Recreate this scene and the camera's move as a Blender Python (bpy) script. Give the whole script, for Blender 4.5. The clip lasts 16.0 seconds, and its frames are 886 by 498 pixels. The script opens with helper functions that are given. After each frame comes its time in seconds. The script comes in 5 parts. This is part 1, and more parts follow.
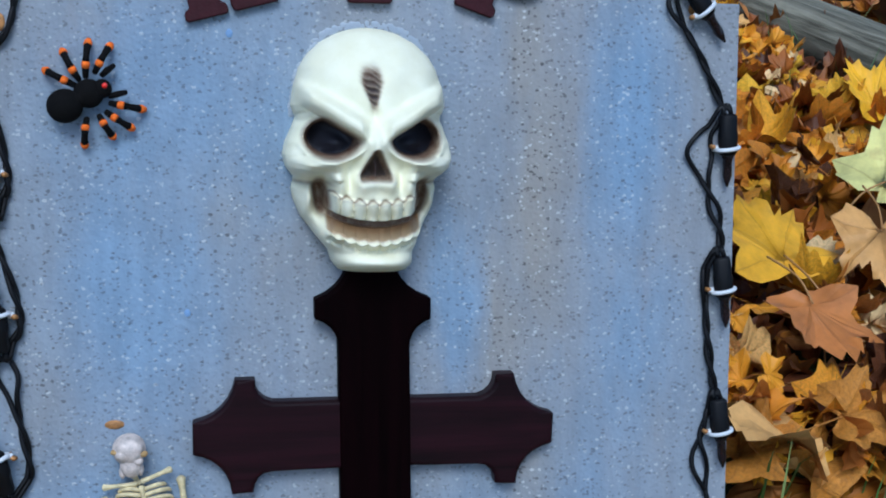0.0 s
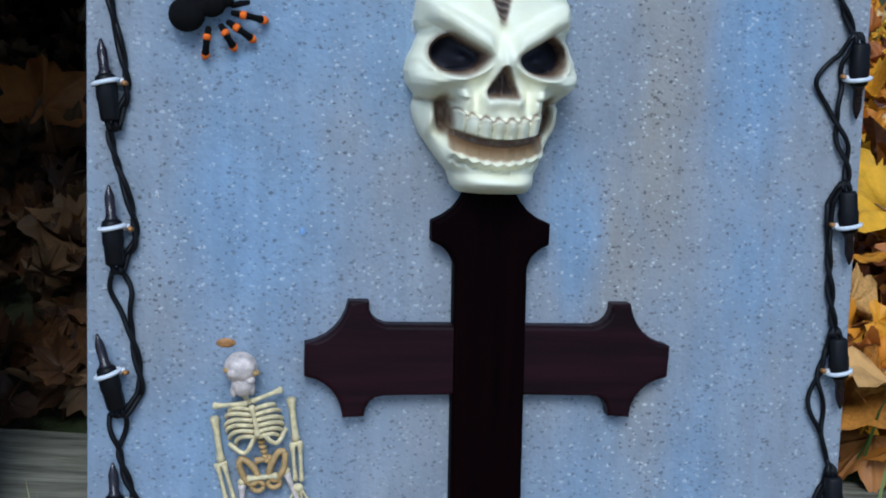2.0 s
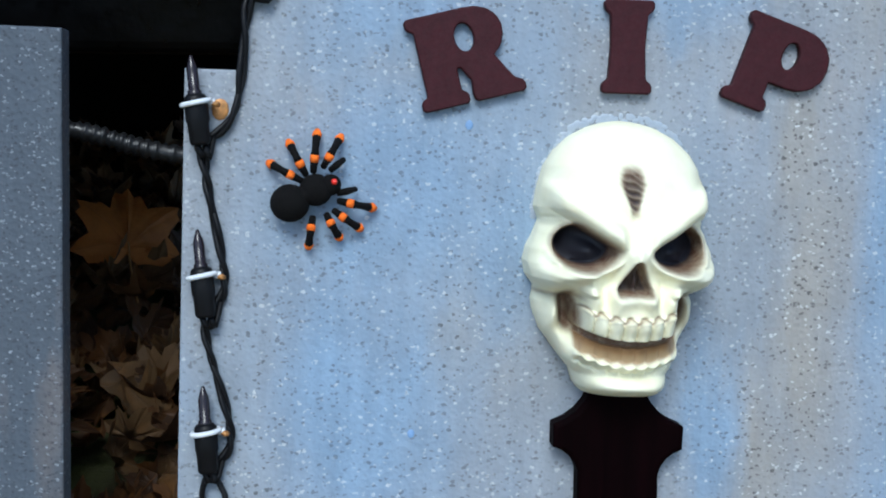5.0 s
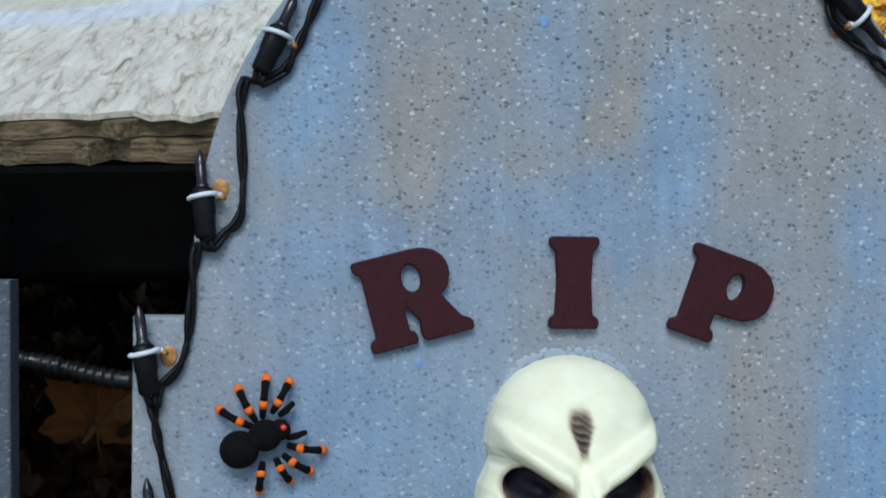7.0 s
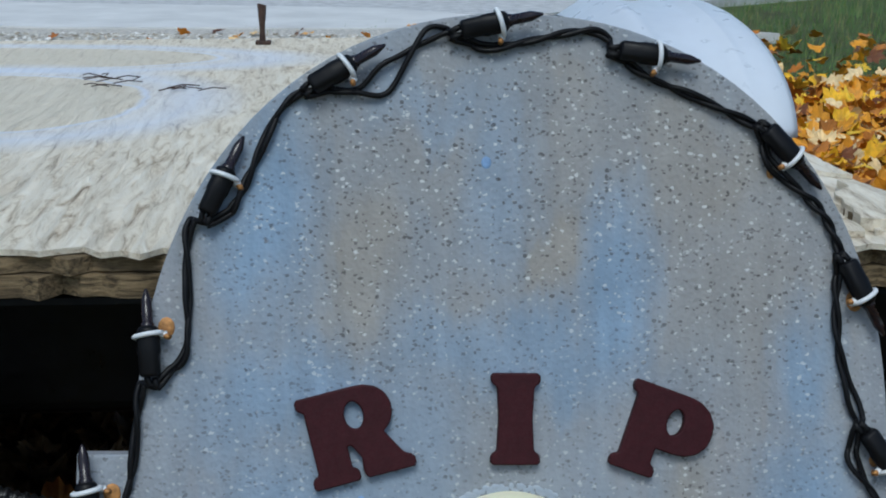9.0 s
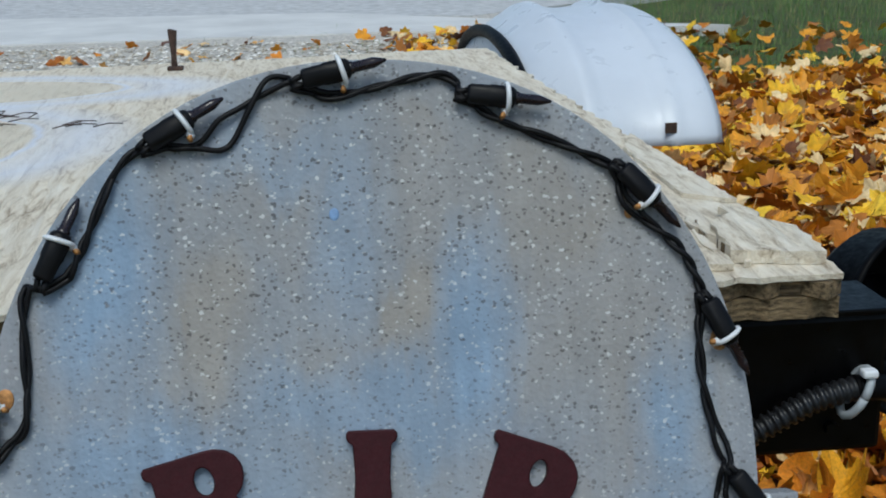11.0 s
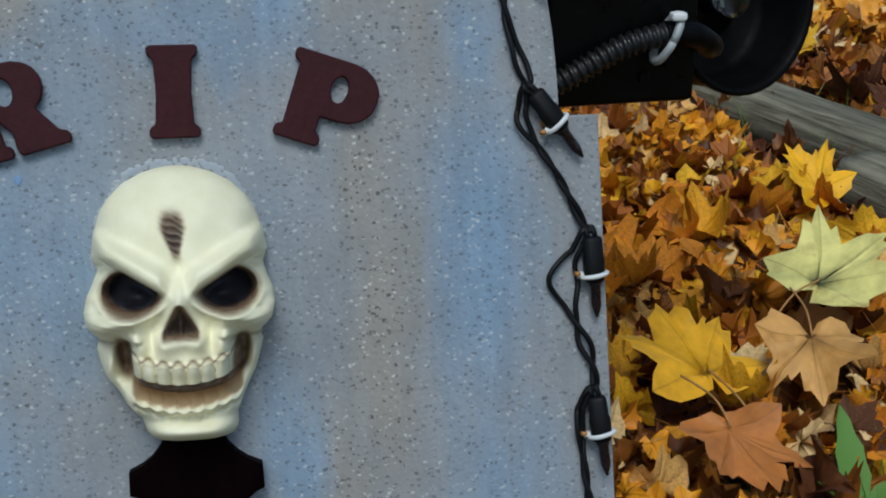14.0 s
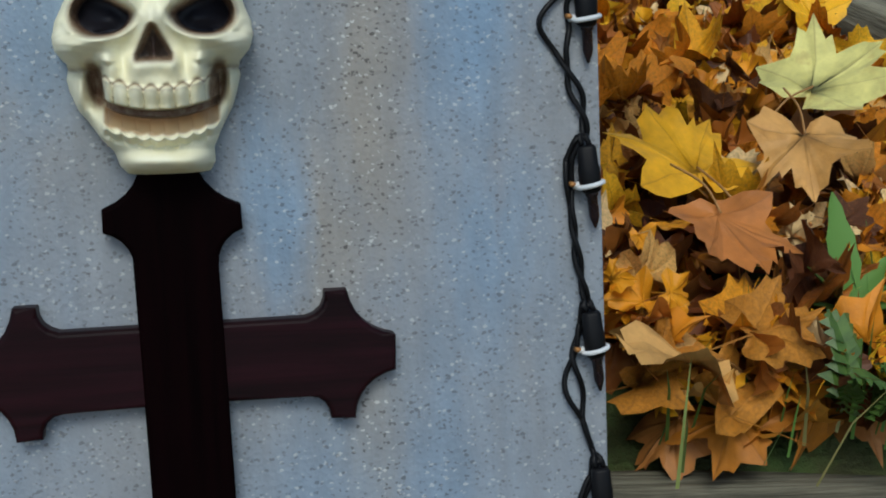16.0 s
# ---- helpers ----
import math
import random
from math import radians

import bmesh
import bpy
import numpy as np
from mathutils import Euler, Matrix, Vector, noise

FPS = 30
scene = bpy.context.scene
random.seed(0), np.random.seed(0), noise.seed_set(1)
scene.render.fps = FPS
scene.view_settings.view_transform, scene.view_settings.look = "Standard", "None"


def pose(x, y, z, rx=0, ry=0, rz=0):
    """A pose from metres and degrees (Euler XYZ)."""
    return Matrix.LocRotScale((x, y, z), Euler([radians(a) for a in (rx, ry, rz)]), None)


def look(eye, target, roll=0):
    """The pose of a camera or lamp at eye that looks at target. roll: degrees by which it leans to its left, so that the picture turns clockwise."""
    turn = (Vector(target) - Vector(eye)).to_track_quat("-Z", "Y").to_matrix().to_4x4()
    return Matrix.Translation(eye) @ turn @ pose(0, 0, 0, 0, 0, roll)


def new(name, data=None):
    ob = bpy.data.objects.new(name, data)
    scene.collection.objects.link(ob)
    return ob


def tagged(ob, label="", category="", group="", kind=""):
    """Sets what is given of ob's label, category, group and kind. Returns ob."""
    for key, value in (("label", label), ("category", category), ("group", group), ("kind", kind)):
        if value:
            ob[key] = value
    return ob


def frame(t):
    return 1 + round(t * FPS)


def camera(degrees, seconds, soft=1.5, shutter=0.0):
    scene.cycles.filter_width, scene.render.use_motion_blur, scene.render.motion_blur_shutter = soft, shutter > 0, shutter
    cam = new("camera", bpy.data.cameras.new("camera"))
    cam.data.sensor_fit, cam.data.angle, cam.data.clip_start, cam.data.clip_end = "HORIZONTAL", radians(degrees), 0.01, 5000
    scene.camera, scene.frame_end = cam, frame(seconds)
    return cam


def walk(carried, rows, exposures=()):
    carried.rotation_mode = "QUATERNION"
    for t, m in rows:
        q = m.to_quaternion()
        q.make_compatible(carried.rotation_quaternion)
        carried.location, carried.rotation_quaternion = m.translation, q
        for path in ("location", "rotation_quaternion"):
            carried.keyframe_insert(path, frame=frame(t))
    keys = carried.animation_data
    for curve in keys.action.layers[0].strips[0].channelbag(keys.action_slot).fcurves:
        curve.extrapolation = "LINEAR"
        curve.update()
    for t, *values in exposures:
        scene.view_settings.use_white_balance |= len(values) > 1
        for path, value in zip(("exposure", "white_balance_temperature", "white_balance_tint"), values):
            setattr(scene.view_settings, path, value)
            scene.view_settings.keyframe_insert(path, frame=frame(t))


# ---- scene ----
cam = camera(39.0, 16.0, soft=1.9)

# The stone leans back against the trailer; the path is written in the stone's own frame (x across, z up its face).
BOARD = pose(0, 0, -0.125, -19, 1.7, 0)
PATH = [
    (0, (-0.0869, -0.7481, 0.4371), (0.2584, 1.2093, 0.2069), 0.75),
    (0.5, (-0.0951, -0.7428, 0.4442), (0.2654, 1.2119, 0.2180), 1.01),
    (1, (-0.0927, -0.7428, 0.4362), (0.2524, 1.2155, 0.2131), 0.80),
    (1.5, (-0.1082, -0.7359, 0.4300), (0.2133, 1.2214, 0.1783), 1.85),
    (2, (-0.1317, -0.7274, 0.4030), (0.1547, 1.2320, 0.1337), 2.09),
    (2.5, (-0.1429, -0.7309, 0.3932), (0.0965, 1.2286, 0.0775), 1.84),
    (3, (-0.1481, -0.7249, 0.3862), (0.1096, 1.2287, 0.0481), 1.59),
    (3.5, (-0.1520, -0.7157, 0.3980), (0.1436, 1.2444, 0.1346), 1.06),
    (4, (-0.1409, -0.7056, 0.4188), (0.0866, 1.2654, 0.1655), 0.31),
    (4.5, (-0.1356, -0.6861, 0.4309), (0.0396, 1.3007, 0.2493), 0.54),
    (5, (-0.1520, -0.6548, 0.4631), (0.0222, 1.3314, 0.3052), 1.91),
    (5.2, (-0.1504, -0.6560, 0.4734), (0.0080, 1.3349, 0.3467), 1.76),
    (7.3, (-0.1316, -0.6539, 0.5439), (0.0596, 1.3390, 0.5505), 0.65),
    (7.5, (-0.1334, -0.6533, 0.5436), (0.0645, 1.3385, 0.5699), 0.83),
    (8, (-0.1301, -0.6587, 0.5414), (0.0857, 1.3290, 0.6336), 0.29),
    (8.2, (-0.1299, -0.6619, 0.5455), (0.1040, 1.3211, 0.6652), 0.84),
    (10.3, (-0.0701, -0.6598, 0.5962), (0.0870, 1.3300, 0.7021), -0.11),
    (10.5, (-0.0691, -0.6497, 0.5999), (0.1404, 1.3374, 0.6762), -0.50),
    (11, (-0.0432, -0.6603, 0.6005), (0.2048, 1.3226, 0.7145), -1.66),
    (11.5, (-0.0189, -0.6653, 0.5864), (0.2638, 1.3128, 0.6807), -1.17),
    (12, (0.0095, -0.6715, 0.5625), (0.3113, 1.3063, 0.6195), -2.25),
    (12.5, (0.0174, -0.6781, 0.5420), (0.3558, 1.2939, 0.5713), -1.73),
    (13, (0.0255, -0.6794, 0.5104), (0.3596, 1.2922, 0.5091), -2.08),
    (13.5, (0.0208, -0.6775, 0.4841), (0.3773, 1.2881, 0.4331), -2.38),
    (14, (0.0255, -0.6798, 0.4636), (0.3560, 1.2878, 0.3663), -2.32),
    (14.5, (0.0158, -0.6693, 0.4442), (0.3660, 1.2915, 0.3034), -2.62),
    (15, (0.0297, -0.6651, 0.4226), (0.4020, 1.2827, 0.2099), -1.93),
    (15.5, (0.0318, -0.6637, 0.3966), (0.4037, 1.2824, 0.1619), -2.07),
    (16, (0.0247, -0.6622, 0.3764), (0.3726, 1.2846, 0.1234), -1.71),
]
EXPOSURES = [(0, 0.20, 5050, 4), (3, 0.14, 5200, 3), (3.5, 0.38, 5300, 2), (4.5, 0.48, 5420, 1), (5.2, 0.62, 5520, 1), (7.5, 0.0, 5560, 0), (8.2, -0.06, 5600, 0), (10.5, 0.0, 5880, 0), (12.5, -0.06, 5980, 0), (14.5, -0.15, 6000, 0), (16, -0.08, 6100, 0)]
walk(cam, [(t, BOARD @ look(eye, target, roll)) for t, eye, target, roll in PATH], EXPOSURES)

# ---- light ----
world = bpy.data.worlds.new("sky")
scene.world = world
world.use_nodes = True
wn = world.node_tree
sky = wn.nodes.new("ShaderNodeTexSky")
sky.sky_type = "NISHITA"
sky.sun_disc = False
sky.sun_elevation, sky.sun_rotation = radians(59), radians(192)
sky.air_density, sky.dust_density = 1.0, 2.5
wn.links.new(sky.outputs[0], wn.nodes["Background"].inputs[0])
wn.nodes["Background"].inputs[1].default_value = 0.12
sun_data = bpy.data.lights.new("sun", "SUN")
sun_data.energy, sun_data.angle, sun_data.color = 1.5, radians(25), (1.0, 0.96, 0.9)
sun = new("sun", sun_data)
sun.matrix_world = look((-0.5, -2.3, 3.9), (0, 0, 0))


# ---- materials ----
def material(name, rough=0.6, metal=0.0, spec=0.5):
    m = bpy.data.materials.new(name)
    m.use_nodes = True
    b = m.node_tree.nodes["Principled BSDF"]
    b.inputs["Roughness"].default_value = rough
    b.inputs["Metallic"].default_value = metal
    b.inputs["Specular IOR Level"].default_value = spec
    return m, m.node_tree.nodes, m.node_tree.links, b


def put(nodes, kind, **values):
    n = nodes.new(kind)
    for key, v in values.items():
        n.inputs[key.replace("_", " ")].default_value = v
    return n


def ramp(nodes, links, source, stops, smooth=True):
    r = nodes.new("ShaderNodeValToRGB")
    r.color_ramp.interpolation = "LINEAR" if smooth else "CONSTANT"
    e = r.color_ramp.elements
    while len(e) < len(stops):
        e.new(0.5)
    for k, (at, c) in zip(e, stops):
        k.position = at
        k.color = (*c, 1) if len(c) == 3 else c
    links.new(source, r.inputs[0])
    return r.outputs[0]


def grey(v):
    return (v, v, v)


def coords(nodes, links, scale=(1, 1, 1), kind="Object"):
    tc = nodes.new("ShaderNodeTexCoord")
    mp = nodes.new("ShaderNodeMapping")
    mp.inputs["Scale"].default_value = scale
    links.new(tc.outputs[kind], mp.inputs[0])
    return mp.outputs[0]


def noise_tex(nodes, links, vec, scale, detail=4, rough=0.6, distortion=0.0):
    n = put(nodes, "ShaderNodeTexNoise", Scale=scale, Detail=detail, Roughness=rough, Distortion=distortion)
    links.new(vec, n.inputs["Vector"])
    return n.outputs[0]


def mix(nodes, links, fac, a, b, mode="MIX"):
    n = nodes.new("ShaderNodeMix")
    n.data_type, n.blend_type = "RGBA", mode
    for socket, v in ((n.inputs[0], fac), (n.inputs[6], a), (n.inputs[7], b)):
        if isinstance(v, (int, float)):
            socket.default_value = v
        elif isinstance(v, tuple):
            socket.default_value = (*v, 1)
        else:
            links.new(v, socket)
    return n.outputs[2]


def bump(nodes, links, bsdf, height, strength, distance):
    n = put(nodes, "ShaderNodeBump", Strength=strength, Distance=distance)
    links.new(height, n.inputs["Height"])
    links.new(n.outputs[0], bsdf.inputs["Normal"])


def patches(nodes, links, vec, ovals):
    """Soft ragged ovals (x, z, half width, half height, amount) joined into one mask."""
    total = None
    for x, z, rx, rz, amount in ovals:
        mp = nodes.new("ShaderNodeMapping")
        mp.inputs["Scale"].default_value = (1 / rx, 0.0, 1 / rz)
        mp.inputs["Location"].default_value = (-x / rx, 0, -z / rz)
        links.new(vec, mp.inputs[0])
        far = nodes.new("ShaderNodeVectorMath")
        far.operation = "LENGTH"
        links.new(mp.outputs[0], far.inputs[0])
        fade = nodes.new("ShaderNodeMapRange")
        fade.inputs["From Min"].default_value, fade.inputs["From Max"].default_value = 1.3, 0.35
        fade.inputs["To Max"].default_value = 0.85 * amount
        links.new(far.outputs["Value"], fade.inputs["Value"])
        if total is None:
            total = fade.outputs[0]
        else:
            top = nodes.new("ShaderNodeMath")
            top.operation = "MAXIMUM"
            links.new(total, top.inputs[0])
            links.new(fade.outputs[0], top.inputs[1])
            total = top.outputs[0]
    return total


def flecks(nodes, links, vec, scale, share, size, bright):
    """Stone chips: a share of the cells shows a chip of uneven size."""
    vo = put(nodes, "ShaderNodeTexVoronoi", Scale=scale)
    links.new(vec, vo.inputs["Vector"])
    sep = nodes.new("ShaderNodeSeparateColor")
    links.new(vo.outputs["Color"], sep.inputs[0])
    grow = nodes.new("ShaderNodeMath")
    grow.operation = "MULTIPLY_ADD"
    grow.inputs[1].default_value = -size
    links.new(sep.outputs[1], grow.inputs[0])
    links.new(vo.outputs["Distance"], grow.inputs[2])
    near = ramp(nodes, links, grow.outputs[0], [(0.03, grey(1)), (0.12, grey(0))])
    chosen = ramp(nodes, links, sep.outputs[0], [(1 - share - 0.02, grey(0)), (1 - share, grey(1))] if bright else [(share, grey(1)), (share + 0.02, grey(0))])
    return mix(nodes, links, 1.0, near, chosen, "MULTIPLY")


def stone_material(name, base, blue, dark, pale, blues=(), tans=(), warm=None, chips=1.0):
    m, n, l, b = material(name, 0.75)
    v = coords(n, l)
    tall = coords(n, l, (1.0, 1.0, 0.28))
    grain = coords(n, l, (1.0, 1.0, 0.12))
    loose = put(n, "ShaderNodeTexNoise", Scale=26, Detail=4, Roughness=0.65)
    l.new(tall, loose.inputs["Vector"])
    shift = n.new("ShaderNodeVectorMath")
    shift.operation = "MULTIPLY_ADD"
    shift.inputs[1].default_value = (0.05, 0.0, 0.10)
    l.new(loose.outputs["Color"], shift.inputs[0])
    drift = n.new("ShaderNodeVectorMath")
    drift.inputs[1].default_value = (-0.025, 0.0, -0.05)
    l.new(v, drift.inputs[0])
    l.new(drift.outputs[0], shift.inputs[2])
    zone = ramp(n, l, noise_tex(n, l, tall, 11, 3, 0.55, 0.6), [(0.42, grey(0)), (0.72, grey(0.45))])
    streak = ramp(n, l, noise_tex(n, l, grain, 90, 3), [(0.3, grey(0.90)), (0.7, grey(1.07))])
    blotch = ramp(n, l, noise_tex(n, l, v, 25, 5), [(0.3, grey(0.88)), (0.75, grey(1.10))])
    col = mix(n, l, zone, base, blue)
    bare = None
    if blues:
        bare = patches(n, l, shift.outputs[0], tans)
        col = mix(n, l, bare, col, warm)
        col = mix(n, l, patches(n, l, shift.outputs[0], blues), col, blue)
    col = mix(n, l, 1.0, col, streak, "MULTIPLY")
    col = mix(n, l, 1.0, col, blotch, "MULTIPLY")
    rusty = ramp(n, l, noise_tex(n, l, tall, 19, 4), [(0.60, grey(0)), (0.72, grey(0.30))])
    col = mix(n, l, rusty, col, tuple(0.5 * k + 0.5 * w for k, w in zip(base, (0.36, 0.25, 0.17))))
    rag = put(n, "ShaderNodeTexNoise", Scale=520, Detail=3, Roughness=0.6)
    l.new(v, rag.inputs["Vector"])
    wide = n.new("ShaderNodeVectorMath")
    wide.operation = "MULTIPLY_ADD"
    wide.inputs[1].default_value = (0.0038, 0.0, 0.0026)
    l.new(rag.outputs["Color"], wide.inputs[0])
    l.new(coords(n, l, (0.8, 1.0, 1.0)), wide.inputs[2])
    wide = wide.outputs[0]
    for scale, share, size, bright, shade, amount in ((470, 0.11, 0.40, True, pale, 0.52), (420, 0.20, 0.36, False, dark, 0.60), (700, 0.15, 0.42, True, pale, 0.36), (640, 0.30, 0.45, False, dark, 0.50)):
        f = flecks(n, l, wide, scale, share, size, bright)
        if bare:
            f = mix(n, l, 1.0, f, ramp(n, l, bare, [(0.05, grey(0.75)), (0.5, grey(1.22))]), "MULTIPLY")
        col = mix(n, l, mix(n, l, 1.0, f, grey(min(1, amount * chips)), "MULTIPLY"), col, shade)
    l.new(col, b.inputs["Base Color"])
    vo = put(n, "ShaderNodeTexVoronoi", Scale=330)
    l.new(v, vo.inputs["Vector"])
    rough_h = mix(n, l, 0.5, noise_tex(n, l, v, 300, 3), vo.outputs["Distance"])
    bump(n, l, b, rough_h, 0.6, 0.0014)
    return m


BLUE_PATCHES = [(-0.135, 0.630, 0.030, 0.062, 0.85), (-0.010, 0.650, 0.022, 0.060, 0.5), (-0.045, 0.692, 0.050, 0.020, 0.45), (0.052, 0.590, 0.024, 0.055, 0.8),
                (0.000, 0.555, 0.075, 0.025, 0.6), (-0.120, 0.535, 0.060, 0.030, 0.6), (0.160, 0.550, 0.022, 0.045, 0.75), (0.163, 0.430, 0.030, 0.090, 0.95),
                (0.172, 0.290, 0.028, 0.060, 0.6), (-0.130, 0.430, 0.075, 0.060, 0.65), (-0.140, 0.320, 0.065, 0.090, 0.8), (-0.060, 0.420, 0.030, 0.050, 0.5),
                (0.055, 0.320, 0.020, 0.050, 0.8), (-0.150, 0.180, 0.080, 0.070, 0.6), (0.060, 0.130, 0.050, 0.070, 0.5), (0.130, 0.150, 0.030, 0.060, 0.4)]
TAN_PATCHES = [(0.000, 0.670, 0.210, 0.080, 0.6), (0.130, 0.590, 0.060, 0.080, 0.55), (-0.060, 0.590, 0.080, 0.060, 0.5), (-0.084, 0.610, 0.040, 0.060, 0.9), (0.020, 0.605, 0.025, 0.035, 0.9), (0.095, 0.660, 0.065, 0.055, 0.8), (0.106, 0.390, 0.017, 0.110, 0.8),
               (0.094, 0.470, 0.015, 0.060, 0.7), (-0.088, 0.380, 0.016, 0.040, 0.5), (0.080, 0.290, 0.022, 0.060, 0.7), (0.030, 0.700, 0.040, 0.020, 0.7), (0.100, 0.190, 0.022, 0.080, 0.6), (-0.190, 0.300, 0.014, 0.090, 0.5)]
STONE = stone_material("sprayed_stone", (0.275, 0.292, 0.318), (0.200, 0.314, 0.462), (0.055, 0.05, 0.05), (0.64, 0.65, 0.65), BLUE_PATCHES, TAN_PATCHES, (0.300, 0.272, 0.232))
STONE_GREY = stone_material("dark_sprayed_stone", (0.072, 0.086, 0.106), (0.056, 0.074, 0.104), (0.03, 0.03, 0.04), (0.30, 0.33, 0.37), chips=1.1)


def plain(name, colour, rough=0.5, metal=0.0, vary=0.25, scale=60, relief=0.0003, spec=0.5):
    m, n, l, b = material(name, rough, metal, spec)
    v = coords(n, l)
    f = noise_tex(n, l, v, scale, 5)
    lo, hi = tuple(c * (1 - vary) for c in colour), tuple(min(1, c * (1 + vary)) for c in colour)
    l.new(ramp(n, l, f, [(0.3, lo), (0.7, hi)]), b.inputs["Base Color"])
    l.new(ramp(n, l, noise_tex(n, l, v, scale * 3, 3), [(0.3, grey(max(0.05, rough - 0.12))), (0.7, grey(min(1, rough + 0.12)))]), b.inputs["Roughness"])
    if relief:
        bump(n, l, b, noise_tex(n, l, v, scale * 4, 4), 0.5, relief)
    return m


def grained(name, dark, light, axis, scale, rough=0.6, relief=0.0008, spec=0.4):
    """Wood with its grain along one axis (0 x, 1 y, 2 z)."""
    m, n, l, b = material(name, rough, 0.0, spec)
    s = [1.0, 1.0, 1.0]
    s[axis] = 0.06
    v = coords(n, l, tuple(s))
    f = noise_tex(n, l, v, scale, 6, 0.65, 0.4)
    big = ramp(n, l, noise_tex(n, l, coords(n, l), scale * 0.12, 4), [(0.3, grey(0.75)), (0.7, grey(1.15))])
    col = mix(n, l, 1.0, ramp(n, l, f, [(0.3, dark), (0.62, light)]), big, "MULTIPLY")
    l.new(col, b.inputs["Base Color"])
    bump(n, l, b, f, 0.7, relief)
    return m


CROSS_V = grained("stained_wood_upright", (0.0012, 0.0003, 0.0005), (0.0034, 0.0007, 0.0011), 2, 120, 0.6, 0.0003, 0.02)
CROSS_H = grained("stained_wood_crosspiece", (0.0024, 0.0005, 0.0007), (0.017, 0.0030, 0.0056), 0, 90, 0.42, 0.0004, 0.12)
LETTER = plain("maroon_foam", (0.036, 0.006, 0.009), 0.65, vary=0.2, scale=200, spec=0.2)
WIRE = plain("black_wire", (0.005, 0.005, 0.006), 0.45, vary=0.3, spec=0.18)
SOCKET = plain("black_socket", (0.004, 0.004, 0.005), 0.45, vary=0.3, spec=0.18)
BULB_DARK = plain("smoked_bulb", (0.012, 0.007, 0.010), 0.22, vary=0.2, relief=0)
PAINT_SPOT = plain("light_blue_paint", (0.19, 0.31, 0.52), 0.6, vary=0.15, scale=200)
ZIP = plain("grey_zip_tie", (0.33, 0.36, 0.38), 0.45, vary=0.15)
TIE = plain("white_plastic", (0.72, 0.74, 0.76), 0.4, vary=0.08)
BRASS = plain("rusty_hook", (0.42, 0.20, 0.06), 0.5, 0.3, vary=0.5, scale=300)
BONE = plain("yellowed_bone_plastic", (0.66, 0.55, 0.30), 0.5, vary=0.32, scale=190)
BONE_PALE = plain("pale_bone_plastic", (0.58, 0.49, 0.43), 0.6, vary=0.4, scale=170)
BONE_BROWN = plain("browned_bone_plastic", (0.42, 0.27, 0.10), 0.55, vary=0.4, scale=150)
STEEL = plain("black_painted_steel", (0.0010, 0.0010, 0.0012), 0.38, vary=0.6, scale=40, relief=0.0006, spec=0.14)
RUBBER = plain("black_rubber", (0.0025, 0.0025, 0.003), 0.5, vary=0.3, spec=0.07)
CONDUIT = plain("ribbed_black_plastic", (0.010, 0.0105, 0.012), 0.38, vary=0.3, spec=0.4)
FENDER = plain("white_fender_paint", (0.62, 0.66, 0.72), 0.35, vary=0.05, scale=8, relief=0.0)
RUST = plain("rusty_iron", (0.05, 0.027, 0.018), 0.8, vary=0.5, scale=120)
FUR = plain("black_flock", (0.004, 0.0036, 0.0036), 0.95, vary=0.3, scale=400, relief=0.001, spec=0.15)
ORANGE = plain("orange_flock", (0.85, 0.16, 0.015), 0.9, vary=0.25, scale=500, relief=0.0008, spec=0.2)
RED = plain("red_bead", (0.75, 0.03, 0.02), 0.3, vary=0.1)
STEM = plain("red_leaf_stem", (0.28, 0.04, 0.035), 0.5, vary=0.3)
STALK = plain("dry_leaf_stalk", (0.34, 0.17, 0.05), 0.6, vary=0.3)
CONCRETE = plain("pale_concrete", (0.62, 0.615, 0.60), 0.85, vary=0.12, scale=3, relief=0.004)
ROAD = plain("grey_gravel_road", (0.50, 0.50, 0.50), 0.9, vary=0.25, scale=14, relief=0.01)
PEBBLE = plain("limestone_gravel", (0.50, 0.47, 0.42), 0.85, vary=0.45, scale=45, relief=0.006)
CHIPS, n, l, b = material("limestone_chips", 0.8)
l.new(ramp(n, l, n.new("ShaderNodeNewGeometry").outputs["Random Per Island"], [(0.0, (0.20, 0.17, 0.12)), (0.3, (0.42, 0.37, 0.29)), (0.7, (0.62, 0.59, 0.53)), (1.0, (0.82, 0.80, 0.77))]), b.inputs["Base Color"])
TIMBER = grained("weathered_timber", (0.040, 0.036, 0.026), (0.25, 0.235, 0.175), 0, 90, 0.9, 0.008, 0.15)

PLY, n, l, b = material("weathered_plywood", 0.8)
v = coords(n, l)
along = coords(n, l, (1.0, 0.16, 1.0))
along.node.inputs["Rotation"].default_value = (0, 0, 0.5)
fine = noise_tex(n, l, along, 120, 6, 0.75, 0.9)
coarse = noise_tex(n, l, along, 26, 4, 0.6, 1.0)
col = ramp(n, l, fine, [(0.30, (0.16, 0.11, 0.07)), (0.39, (0.52, 0.43, 0.31)), (0.50, (0.75, 0.67, 0.53)), (0.68, (0.86, 0.80, 0.68))])
col = mix(n, l, ramp(n, l, coarse, [(0.35, grey(0.35)), (0.55, grey(0.0))]), col, (0.62, 0.55, 0.44))
